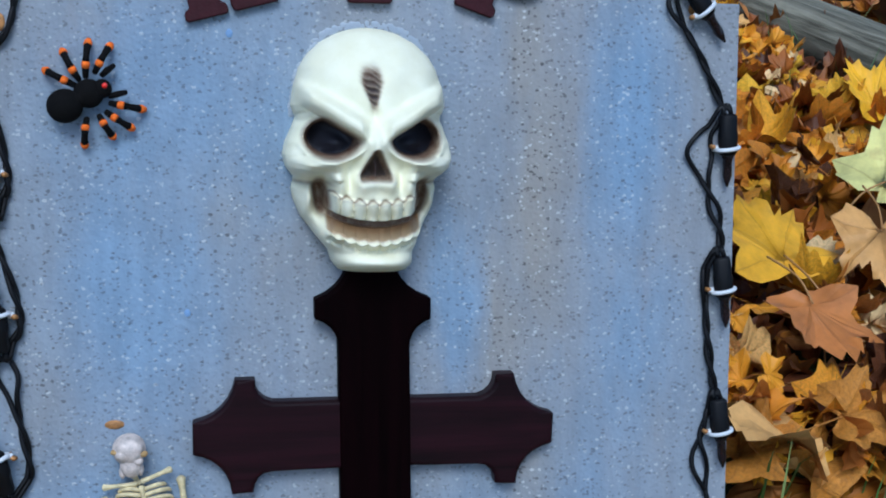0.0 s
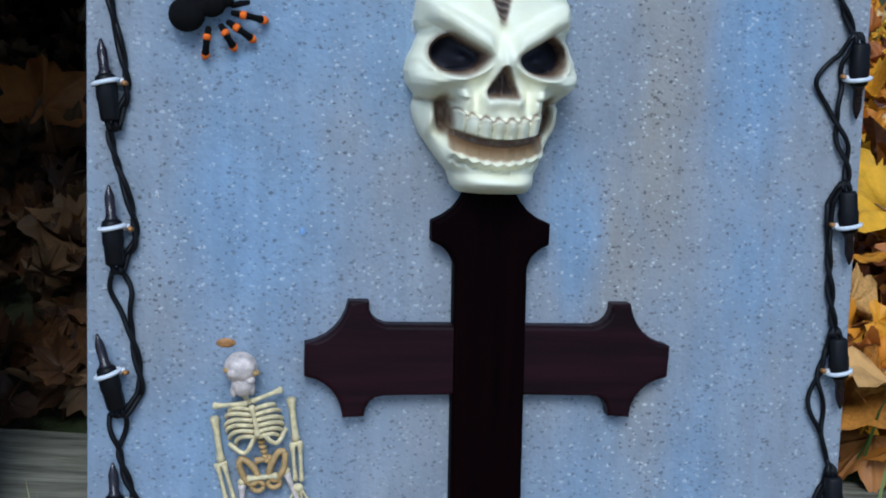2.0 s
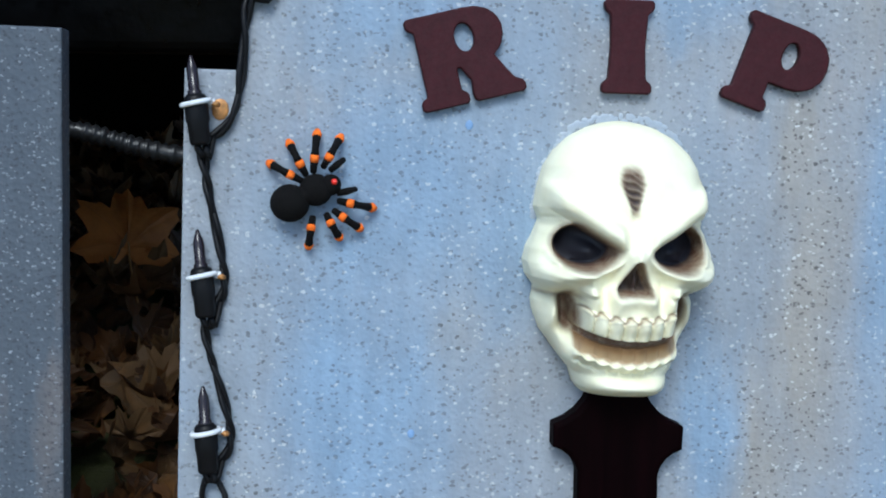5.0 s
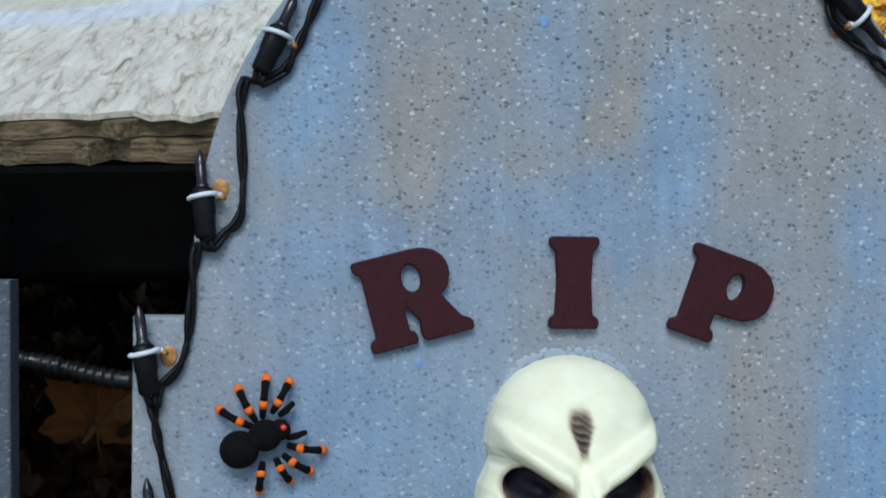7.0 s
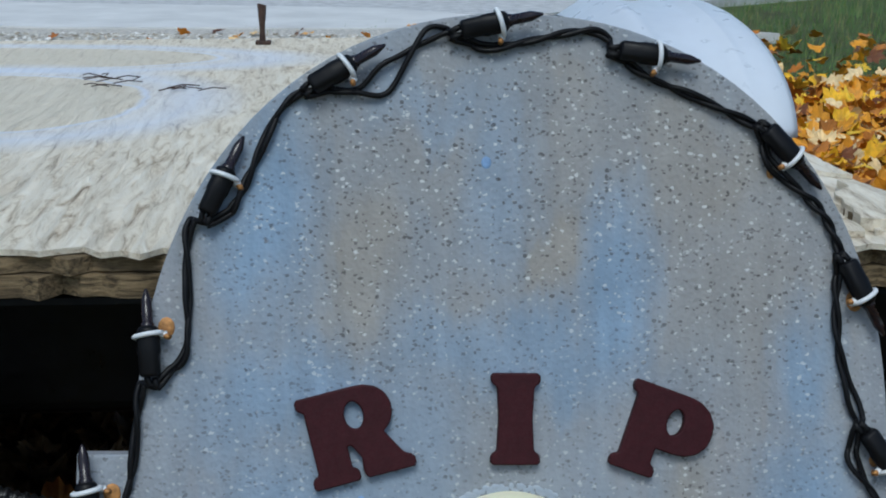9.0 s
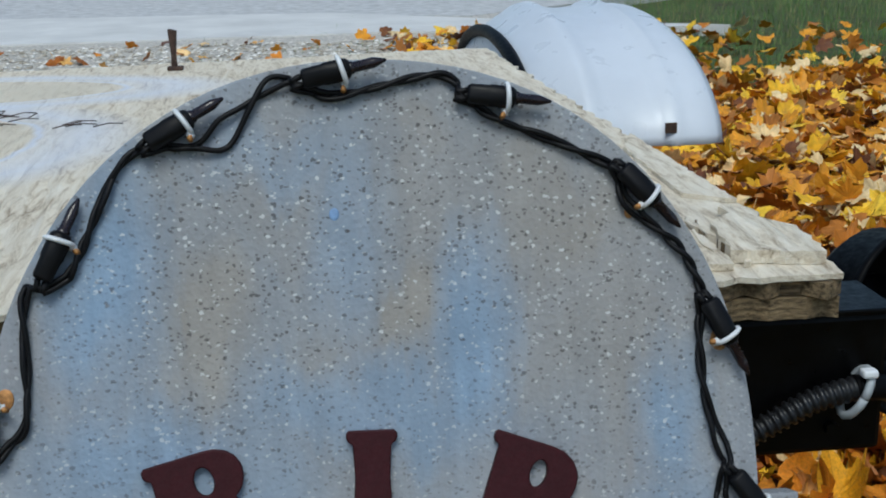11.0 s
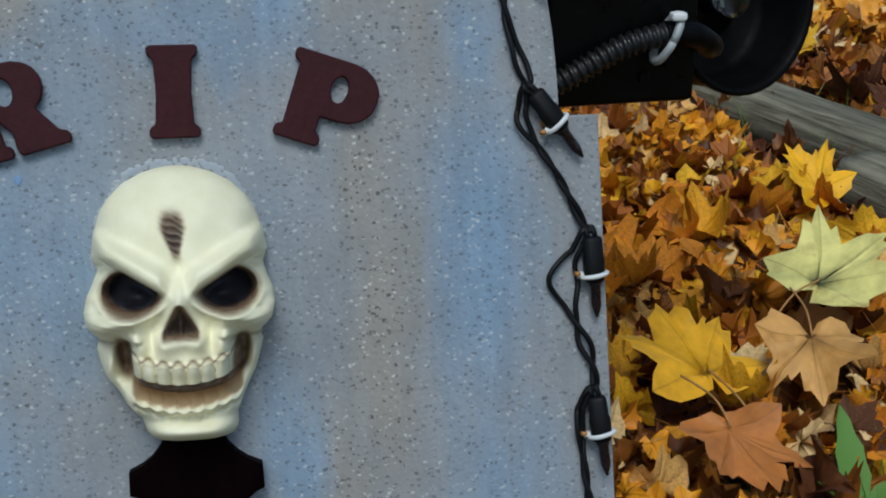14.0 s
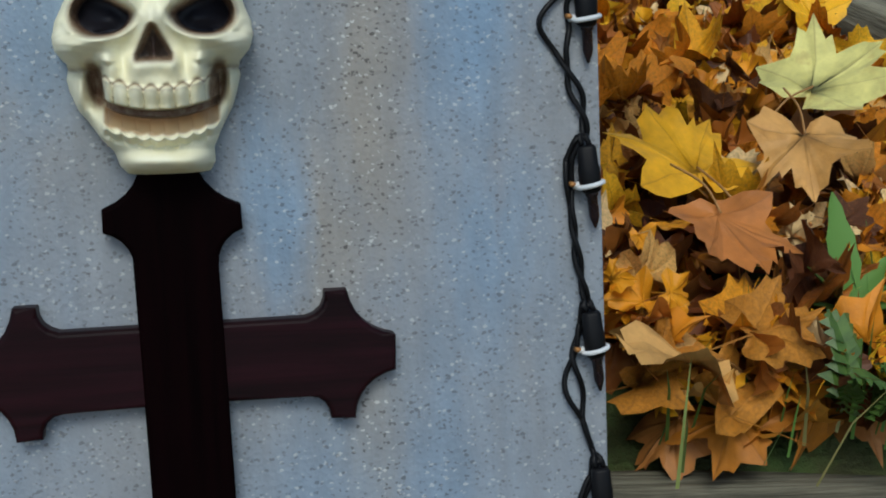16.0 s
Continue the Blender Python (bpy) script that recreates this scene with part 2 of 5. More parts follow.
for cx, cy, rx, ry in ((-0.46, 1.085, 0.26, 0.100), (-0.43, 0.755, 0.18, 0.180)):
    oval_c = coords(n, l, (1 / rx, 1 / ry, 0.0))
    oval_c.node.inputs["Location"].default_value = (-cx / rx, -cy / ry, 0)
    wob = n.new("ShaderNodeVectorMath")
    wob.operation = "LENGTH"
    l.new(oval_c, wob.inputs[0])
    jog = n.new("ShaderNodeMath")
    jog.operation = "MULTIPLY_ADD"
    jog.inputs[1].default_value = 0.22
    l.new(noise_tex(n, l, v, 7, 4), jog.inputs[0])
    l.new(wob.outputs["Value"], jog.inputs[2])
    half = n.new("ShaderNodeMath")
    half.operation = "MULTIPLY"
    half.inputs[1].default_value = 0.4
    l.new(jog.outputs[0], half.inputs[0])
    r_in = ramp(n, l, half.outputs[0], [(0.33, grey(0.75)), (0.435, grey(0.35)), (0.44, grey(0.0))])
    stain_ring = ramp(n, l, half.outputs[0], [(0.425, grey(0)), (0.44, grey(0.85)), (0.455, grey(0.35)), (0.54, grey(0.65)), (0.66, grey(0.0))])
    col = mix(n, l, r_in, col, (0.66, 0.60, 0.48))
    col = mix(n, l, stain_ring, col, (0.70, 0.75, 0.85))
l.new(col, b.inputs["Base Color"])
bump(n, l, b, mix(n, l, 0.2, fine, coarse), 0.9, 0.0045)
PLY_EDGE = grained("plywood_edge", (0.016, 0.011, 0.006), (0.27, 0.195, 0.105), 0, 420, 0.85, 0.003)

# Skull paint: warm white with a brown antiquing wash in the recesses and dark eyes
SKULL, n, l, b = material("painted_skull", 0.55, spec=0.35)
wash = n.new("ShaderNodeAttribute")
wash.attribute_name = "wash"
eye_paint = n.new("ShaderNodeAttribute")
eye_paint.attribute_name = "eye_paint"
tan = n.new("ShaderNodeAttribute")
tan.attribute_name = "tan"
v = coords(n, l)
base = ramp(n, l, noise_tex(n, l, v, 60, 4), [(0.3, (0.84, 0.80, 0.56)), (0.7, (0.92, 0.89, 0.68))])
stipple = ramp(n, l, noise_tex(n, l, v, 35, 5), [(0.35, grey(0.0)), (0.75, grey(0.22))])
base = mix(n, l, stipple, base, (0.74, 0.66, 0.42))
broken = ramp(n, l, noise_tex(n, l, v, 260, 3), [(0.3, grey(0.75)), (0.7, grey(1.0))])
col = mix(n, l, tan.outputs["Fac"], base, (0.31, 0.175, 0.07))
col = mix(n, l, mix(n, l, 1.0, wash.outputs["Color"], broken, "MULTIPLY"), col, (0.125, 0.038, 0.012))
col = mix(n, l, eye_paint.outputs["Fac"], col, (0.012, 0.012, 0.018))
l.new(col, b.inputs["Base Color"])
bump(n, l, b, noise_tex(n, l, v, 170, 5), 0.45, 0.0008)


def leaf_material(name, per_object, stops):
    m, n, l, b = material(name, 0.55, spec=0.35)
    if per_object:
        pick = n.new("ShaderNodeObjectInfo").outputs["Random"]
    else:
        pick = n.new("ShaderNodeNewGeometry").outputs["Random Per Island"]
    v = coords(n, l)
    col = ramp(n, l, pick, stops, smooth=False)
    spots = ramp(n, l, noise_tex(n, l, v, 32, 4), [(0.30, grey(0.66)), (0.6, grey(1.05))])
    col = mix(n, l, 1.0, col, spots, "MULTIPLY")
    vein = n.new("ShaderNodeAttribute")
    vein.attribute_name = "vein"
    col = mix(n, l, ramp(n, l, vein.outputs["Fac"], [(0.86, grey(0)), (0.97, grey(0.55))]), col, mix(n, l, 0.6, col, (0.16, 0.06, 0.015)))
    brown = ramp(n, l, noise_tex(n, l, v, 24, 4), [(0.56, grey(0)), (0.75, grey(0.6))])
    col = mix(n, l, brown, col, (0.34, 0.15, 0.04))
    l.new(col, b.inputs["Base Color"])
    b.inputs["Subsurface Weight"].default_value = 0.0
    bump(n, l, b, mix(n, l, 0.5, noise_tex(n, l, v, 45, 5, 0.7), vein.outputs["Fac"]), 0.7, 0.004)
    return m


LEAF_STOPS = [(0.0, (0.74, 0.32, 0.02)), (0.16, (0.88, 0.50, 0.02)), (0.28, (0.48, 0.17, 0.02)), (0.36, (0.86, 0.62, 0.30)),
              (0.47, (0.15, 0.05, 0.016)), (0.55, (0.76, 0.32, 0.018)), (0.71, (0.44, 0.17, 0.03)), (0.84, (0.90, 0.58, 0.04)), (0.91, (0.84, 0.64, 0.34))]
NEAR_STOPS = [(0.0, (0.68, 0.24, 0.010)), (0.16, (0.84, 0.41, 0.012)), (0.30, (0.38, 0.115, 0.012)), (0.43, (0.78, 0.44, 0.13)),
              (0.54, (0.10, 0.033, 0.010)), (0.62, (0.80, 0.33, 0.012)), (0.77, (0.30, 0.10, 0.014)), (0.86, (0.90, 0.51, 0.018)), (0.93, (0.86, 0.60, 0.28))]
LEAF = leaf_material("fallen_maple_leaf", True, NEAR_STOPS)
LEAF_MANY = leaf_material("fallen_leaves", False, NEAR_STOPS)
# Lower litter: browns darkened to paint the shade in gaps between top leaves
LEAF_GAP_SHADE = leaf_material("leaf_gap_shade", False, [(0.0, (0.30, 0.085, 0.010)), (0.2, (0.16, 0.045, 0.010)), (0.4, (0.44, 0.16, 0.014)), (0.58, (0.09, 0.028, 0.010)), (0.72, (0.42, 0.17, 0.04)), (0.9, (0.56, 0.24, 0.02))])
LEAF_FAR = leaf_material("lawn_leaves", False, LEAF_STOPS)
LEAF_YELLOW = leaf_material("yellow_leaf", True, [(0.0, (0.88, 0.46, 0.008)), (0.5, (0.86, 0.44, 0.012))])
LEAF_PALE = leaf_material("pale_leaf", True, [(0.0, (0.78, 0.72, 0.25)), (0.5, (0.78, 0.72, 0.27))])
# Dull dry browns, darkened further to carry the shade under the trailer
DRY_SHADE_STOPS = [(0.0, (0.15, 0.065, 0.02)), (0.25, (0.06, 0.028, 0.012)), (0.5, (0.17, 0.095, 0.04)), (0.75, (0.09, 0.04, 0.014)), (0.9, (0.22, 0.13, 0.06))]
LEAF_DRY_SHADED = leaf_material("dry_leaves_shaded", False, DRY_SHADE_STOPS)
LEAF_DRY = leaf_material("dry_leaf", True, [(0.0, (0.32, 0.11, 0.02)), (0.3, (0.13, 0.04, 0.012)), (0.65, (0.54, 0.22, 0.025))])
LEAF_RUST = leaf_material("rust_leaf", True, [(0.0, (0.46, 0.15, 0.032)), (0.5, (0.50, 0.18, 0.04))])
LEAF_TAN = leaf_material("tan_leaf", True, [(0.0, (0.64, 0.34, 0.10)), (0.5, (0.68, 0.38, 0.12))])
GRASS, n, l, b = material("grass", 0.6)
pick = n.new("ShaderNodeNewGeometry").outputs["Random Per Island"]
l.new(ramp(n, l, pick, [(0.0, (0.05, 0.12, 0.02)), (0.6, (0.12, 0.25, 0.045)), (0.9, (0.30, 0.28, 0.10))]), b.inputs["Base Color"])
SOIL, n, l, b = material("soil_and_turf", 0.95)
v = coords(n, l)
l.new(ramp(n, l, noise_tex(n, l, v, 6, 8, 0.7), [(0.3, (0.035, 0.022, 0.012)), (0.5, (0.06, 0.07, 0.02)), (0.66, (0.06, 0.12, 0.025))]), b.inputs["Base Color"])
bump(n, l, b, noise_tex(n, l, v, 40, 6), 0.8, 0.02)
GLASS, n, l, b = material("clear_bulb_glass", 0.05)
b.inputs["Transmission Weight"].default_value = 1.0
b.inputs["Base Color"].default_value = (0.95, 0.95, 0.95, 1)
CHROME = plain("dull_metal", (0.5, 0.48, 0.45), 0.35, 0.9, vary=0.2)


# ---- building blocks ----
def mesh_of(name, verts, faces, mat, smooth=False):
    me = bpy.data.meshes.new(name)
    me.from_pydata([tuple(p) for p in verts], [], [tuple(f) for f in faces])
    for m in (mat if isinstance(mat, (list, tuple)) else [mat]):
        me.materials.append(m)
    if smooth:
        me.polygons.foreach_set("use_smooth", [True] * len(me.polygons))
    me.update()
    return me


def part(name, bm, mat, parent, label="", smooth=False):
    """One mesh object from a bmesh or mesh, under a thing or a part."""
    if isinstance(bm, bmesh.types.BMesh):
        me = bpy.data.meshes.new(name)
        bmesh.ops.recalc_face_normals(bm, faces=bm.faces)
        bm.to_mesh(me)
        bm.free()
        me.materials.append(mat)
        if smooth:
            me.polygons.foreach_set("use_smooth", [True] * len(me.polygons))
    else:
        me = bm
    ob = new(name, me)
    if parent is not None:
        ob.parent = parent
    if label:
        ob["label"] = label
    return ob


def thing(name, m, label, category, group="", kind=""):
    ob = new(name)
    ob.empty_display_size = 0.02
    ob.matrix_world = m
    return tagged(ob, label, category, group, kind)


def box(x0, x1, y0, y1, z0, z1, bevel=0.0, seg=2, wobble=0.0):
    bm = bmesh.new()
    bmesh.ops.create_cube(bm, size=1)
    for p in bm.verts:
        p.co = Vector(((x0 + x1) / 2 + p.co.x * (x1 - x0), (y0 + y1) / 2 + p.co.y * (y1 - y0), (z0 + z1) / 2 + p.co.z * (z1 - z0)))
    if bevel:
        bmesh.ops.bevel(bm, geom=list(bm.edges), offset=bevel, segments=seg, affect="EDGES", profile=0.5)
    return bm


def prism(outline, y_back, y_front, bevel=0.0, seg=2):
    """A plate with the outline (x, z), from y_back to its face at y_front (towards -y)."""
    bm = bmesh.new()
    face = bm.faces.new([bm.verts.new((x, y_front, z)) for x, z in outline])
    rim = list(face.edges)
    back = bmesh.ops.extrude_face_region(bm, geom=[face])
    for p in back["geom"]:
        if isinstance(p, bmesh.types.BMVert):
            p.co.y = y_back
    if bevel:
        front = [e for e in bm.edges if all(abs(q.co.y - y_front) < 1e-7 for q in e.verts)]
        bmesh.ops.bevel(bm, geom=front, offset=bevel, segments=seg, affect="EDGES", profile=0.5)
    return bm


def tube_data(points, radii, sides=8, closed_ends=True):
    """Vertices and faces of a tube along points; radii: one number or one a point."""
    pts = [Vector(p) for p in points]
    rs = radii if isinstance(radii, (list, tuple)) else [radii] * len(pts)
    verts, faces = [], []
    side = None
    for i, p in enumerate(pts):
        d = (pts[min(i + 1, len(pts) - 1)] - pts[max(i - 1, 0)]).normalized()
        if side is None:
            side = d.cross(Vector((0, 1, 0.01)))
            if side.length < 0.1:
                side = d.cross(Vector((1, 0, 0)))
        side = (side - d * side.dot(d)).normalized()
        up = d.cross(side)
        for k in range(sides):
            a = 2 * math.pi * k / sides
            verts.append(p + (side * math.cos(a) + up * math.sin(a)) * rs[i])
    for i in range(len(pts) - 1):
        for k in range(sides):
            a, b2 = i * sides + k, i * sides + (k + 1) % sides
            faces.append((a, b2, b2 + sides, a + sides))
    if closed_ends:
        faces.append(tuple(range(sides - 1, -1, -1)))
        faces.append(tuple(range((len(pts) - 1) * sides, len(pts) * sides)))
    return verts, faces


def tube(name, points, radii, mat, sides=8):
    return mesh_of(name, *tube_data(points, radii, sides), mat, True)


def join_data(chunks):
    verts, faces = [], []
    for v2, f2 in chunks:
        k = len(verts)
        verts += v2
        faces += [tuple(i + k for i in f) for f in f2]
    return verts, faces


def ball_data(centre, rx, ry, rz, rings=8, sides=12):
    verts, faces = [], []
    c = Vector(centre)
    for i in range(rings + 1):
        th = math.pi * i / rings
        for k in range(sides):
            a = 2 * math.pi * k / sides
            verts.append(c + Vector((rx * math.sin(th) * math.cos(a), ry * math.sin(th) * math.sin(a), rz * math.cos(th))))
    for i in range(rings):
        for k in range(sides):
            a, b2 = i * sides + k, i * sides + (k + 1) % sides
            faces.append((a, a + sides, b2 + sides, b2))
    return verts, faces


def bezier(points, steps=6):
    """A smooth line through the points."""
    pts = [Vector(p) for p in points]
    out = []
    for i in range(len(pts) - 1):
        p0, p1, p2, p3 = pts[max(i - 1, 0)], pts[i], pts[i + 1], pts[min(i + 2, len(pts) - 1)]
        for k in range(steps):
            t = k / steps
            out.append(0.5 * ((2 * p1) + (p2 - p0) * t + (2 * p0 - 5 * p1 + 4 * p2 - p3) * t * t + (3 * p1 - p0 - 3 * p2 + p3) * t ** 3))
    out.append(pts[-1])
    return out

# ---- ground, road, timbers ----
def sheet(name, outline, z, mat, label, category):
    bm = bmesh.new()
    f = bm.faces.new([bm.verts.new((x, y, z)) for x, y in outline])
    for p in bmesh.ops.extrude_face_region(bm, geom=[f])["geom"]:
        if isinstance(p, bmesh.types.BMVert):
            p.co.z = -0.06
    return tagged(part(name, bm, mat, None), label, category, kind="structure")


def ground_height(x, y):
    """The bed falls away in front of the timber at the stones' foot."""
    front = 1 - min(1, max(0, (y - 0.10) / 0.14))
    return -0.045 - 0.05 * front * min(1, max(0, (x + 0.3) / 0.4))


gx = [-300, -40, -8, -3] + [-1.6 + 0.05 * k for k in range(74)] + [3, 8, 40, 300]
gy = [-300, -40, -8, -2] + [-0.8 + 0.05 * k for k in range(50)] + [2.5, 5, 10, 40, 300]
verts = [(x, y, ground_height(x, y) + (0.006 * noise.noise((x * 5, y * 5, 0)) if abs(x) < 3 and -1 < y < 2 else 0)) for y in gy for x in gx]
faces = [(j * len(gx) + i, j * len(gx) + i + 1, (j + 1) * len(gx) + i + 1, (j + 1) * len(gx) + i) for j in range(len(gy) - 1) for i in range(len(gx) - 1)]
tagged(new("ground", mesh_of("ground", verts, faces, SOIL, True)), "dark soil and thin turf under fallen leaves", "ground", kind="structure")
sheet("gravel_strip", [(-12, 1.7), (-0.2, 1.7), (0.55, 3.3), (1.25, 5.4), (1.3, 6.6), (0.9, 7.6), (-12, 11.6)], 0.0, PEBBLE, "strip of pale crushed limestone gravel with leaves", "gravel")
sheet("pavement", [(-12, 8.3), (-1.4, 5.78), (0.55, 5.85), (2.2, 5.7), (1.2, 6.3), (0.25, 7.0), (-1.72, 7.2), (-12, 10.4)], 0.008, CONCRETE, "pale worn concrete driveway strip", "driveway")
sheet("road", [(-14, 10.2), (-1.75, 7.05), (0.25, 6.9), (1.0, 6.6), (4.0, 9.0), (8, 40), (-40, 40)], 0.006, ROAD, "grey compacted gravel road surface", "road")


def log(name, a, b2, r, label, flat=0.8, seed=1):
    a, b2 = Vector(a), Vector(b2)
    length = (b2 - a).length
    rnd = random.Random(seed)
    n_s, sides = 24, 20
    verts, faces = [], []
    for i in range(n_s + 1):
        x = length * i / n_s
        for k in range(sides):
            th = 2 * math.pi * k / sides
            rr = r * (1 + 0.07 * noise.noise((x * 6, math.cos(th) * 2 + seed * 9, math.sin(th) * 2)))
            c, s = math.cos(th), math.sin(th)
            c = math.copysign(abs(c) ** 0.75, c)
            s = math.copysign(abs(s) ** 0.75, s)
            end = 0.95 if i in (0, n_s) else 1.0
            verts.append((x + (rnd.uniform(-0.004, 0.004) if i in (0, n_s) else 0), rr * c * end, rr * s * flat * end))
    for i in range(n_s):
        for k in range(sides):
            p, q = i * sides + k, i * sides + (k + 1) % sides
            faces.append((p, q, q + sides, p + sides))
    faces += [tuple(range(sides - 1, -1, -1)), tuple(range(n_s * sides, (n_s + 1) * sides))]
    ob = new(name, mesh_of(name, verts, faces, TIMBER, True))
    ob.matrix_world = Matrix.Translation(a) @ (b2 - a).to_track_quat("X", "Z").to_matrix().to_4x4()
    return tagged(ob, label, "timber", "landscape timbers")


log("landscape_timber", (-0.80, 0.118, 0.018), (0.95, 0.112, -0.176), 0.058, "grey weathered landscape timber half sunk in leaves", seed=2)
log("landscape_timber", (0.800, 1.37, 0.012), (1.040, 0.58, 0.006), 0.056, "grey weathered landscape timber lying in the leaves", seed=5)
log("landscape_timber", (0.806, 0.880, 0.026), (0.955, 0.36, 0.004), 0.050, "split grey landscape timber with a pale broken end", seed=9)


# ---- the trailer ----
trailer = thing("utility_trailer", Matrix.Identity(4), "old utility trailer with a weathered plywood deck and black steel frame", "trailer")
DECK_TOP = 0.445


def deck_sheet(z0, z1, inset, seed):
    """A plywood sheet with a chipped, uneven front and right edge."""
    rnd = random.Random(seed)
    corners = [(-1.5, 0.246 + inset), (0.297 - inset, 0.228 + inset), (0.266 - inset, 1.37), (-1.5, 1.12)]
    outline = []
    for i in range(4):
        p, q = Vector(corners[i]), Vector(corners[(i + 1) % 4])
        steps = max(2, int((q - p).length / 0.011))
        for k in range(steps):
            jag = rnd.uniform(-0.012, 0.010) * rnd.random() if i < 3 else 0
            w = p.lerp(q, k / steps)
            outline.append((w.x + (jag if i == 1 else 0) * 0.7, w.y + (jag if i in (0, 2) else 0)))
    bm = bmesh.new()
    f = bm.faces.new([bm.verts.new((x, y, z1)) for x, y in outline])
    ex = bmesh.ops.extrude_face_region(bm, geom=[f])
    for p in ex["geom"]:
        if isinstance(p, bmesh.types.BMVert):
            p.co.z = z0
    return bm


deck = part("deck", deck_sheet(DECK_TOP - 0.0035, DECK_TOP, 0.0, 1), PLY, trailer, "weathered plywood deck with knots and a blue paint stain")
part("plywood_layer", deck_sheet(DECK_TOP - 0.0140, DECK_TOP - 0.0045, 0.005, 2), PLY_EDGE, deck)
part("plywood_layer", deck_sheet(DECK_TOP - 0.028, DECK_TOP - 0.0150, 0.0025, 3), PLY_EDGE, deck)
# lifted veneer flakes near the chipped corner


def flake(corners, rise, seed, slope=0.0):
    """A thin jagged piece of veneer lying on the deck."""
    r2 = random.Random(seed)
    outline = []
    for k in range(len(corners)):
        p, q = Vector(corners[k]), Vector(corners[(k + 1) % len(corners)])
        steps = max(2, int((q - p).length / 0.007))
        for s in range(steps):
            w = p.lerp(q, s / steps)
            outline.append((w.x + r2.uniform(-0.0016, 0.0016), w.y + r2.uniform(-0.0016, 0.0016)))
    y0 = min(p[1] for p in corners)
    bm = bmesh.new()
    f = bm.faces.new([bm.verts.new((x, y, DECK_TOP + rise + slope * (y - y0))) for x, y in outline])
    ex = bmesh.ops.extrude_face_region(bm, geom=[f])
    for p in ex["geom"]:
        if isinstance(p, bmesh.types.BMVert):
            p.co.z = DECK_TOP + 0.0004 + max(0, slope) * (p.co.y - y0) * 0.6
    return bm


for corners, rise, seed, slope in (([(0.236, 0.256), (0.290, 0.246), (0.293, 0.300), (0.266, 0.338), (0.242, 0.318)], 0.0085, 1, 0.03),
                                   ([(0.186, 0.247), (0.232, 0.243), (0.234, 0.305), (0.205, 0.372), (0.180, 0.330)], 0.0045, 2, 0.015),
                                   ([(0.258, 0.425), (0.289, 0.40), (0.284, 0.66), (0.262, 0.60)], 0.0038, 3, 0.0),
                                   ([(0.20, 0.47), (0.245, 0.45), (0.25, 0.72), (0.222, 0.80), (0.205, 0.6)], 0.0026, 4, 0.0)):
    part("veneer_flake", flake(corners, rise, seed, slope), PLY, deck)
r2 = random.Random(17)
for k in range(22):
    x, y, w, ln = r2.uniform(0.185, 0.290), r2.uniform(0.2335, 0.30), r2.uniform(0.002, 0.006), r2.uniform(0.02, 0.075)
    lean = r2.uniform(-0.15, 0.25) * ln
    part("splinter", flake([(x, y), (x + w, y + 0.002), (x + w * 0.8 + lean, y + ln), (x + lean, y + ln * 0.9)], r2.uniform(0.0015, 0.0060), 40 + k, r2.uniform(-0.02, 0.04)), PLY_EDGE if k % 3 == 0 else PLY, deck)
part("knot", mesh_of("knot", *ball_data((0.270, 0.345, DECK_TOP), 0.013, 0.009, 0.0010, 8, 20), PLY_EDGE, True), None, deck, "brown knot")
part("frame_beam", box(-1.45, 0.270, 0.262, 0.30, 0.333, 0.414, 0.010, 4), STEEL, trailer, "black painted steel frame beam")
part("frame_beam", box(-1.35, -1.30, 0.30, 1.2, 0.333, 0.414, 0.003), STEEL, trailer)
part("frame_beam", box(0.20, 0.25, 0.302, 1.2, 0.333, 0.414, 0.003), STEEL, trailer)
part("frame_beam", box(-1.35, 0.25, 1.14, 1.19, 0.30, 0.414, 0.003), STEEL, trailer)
bracket = part("lamp_bracket", box(0.235, 0.334, 0.248, 0.2605, 0.322, 0.412, 0.004), STEEL, trailer, "black steel lamp bracket with chipped paint")
part("flange", box(0.226, 0.336, 0.243, 0.30, 0.4125, 0.4165, 0.001), STEEL, bracket)
part("flange", box(0.328, 0.3345, 0.261, 0.33, 0.324, 0.411, 0.001), STEEL, bracket)
for x, z in ((0.316, 0.349), (0.300, 0.340)):
    part("bolt", mesh_of("bolt", *tube_data([(x, 0.249, z), (x, 0.243, z)], 0.0045, 6), STEEL), None, bracket)
# unseen panels added at back and left to keep light from under the deck
part("light_block_panel", box(-1.45, 0.20, 1.10, 1.12, -0.05, 0.333, 0.002), STEEL, trailer)
part("light_block_panel", box(-0.97, -0.95, 0.31, 1.09, -0.05, 0.333, 0.002), STEEL, trailer)

# tail lamp: an open black bucket with a bare bulb
lamp = part("tail_lamp", mesh_of("tail_lamp", *tube_data([(0, 0, 0.0), (0, 0, 0.012)], 0.030, 24), STEEL, True), None, trailer, "round black tail lamp bucket without its lens")
lamp.matrix_basis = look((0.391, 0.402, 0.357), (0.391 + 0.36, 0.402 - 0.9, 0.357 + 0.14)) @ pose(0, 0, 0, 180, 0, 0)
prof = [(0.030, 0.0), (0.058, 0.002), (0.064, 0.012), (0.0645, 0.044), (0.068, 0.046), (0.069, 0.052), (0.0665, 0.054), (0.0635, 0.050), (0.061, 0.044), (0.060, 0.014), (0.054, 0.006), (0.0, 0.0055)]
verts, faces = [], []
for r, h in prof:
    for k in range(40):
        a = 2 * math.pi * k / 40
        verts.append((r * math.cos(a), r * math.sin(a), h))
for i in range(len(prof) - 1):
    for k in range(40):
        a, b2 = i * 40 + k, i * 40 + (k + 1) % 40
        faces.append((a, b2, b2 + 40, a + 40))
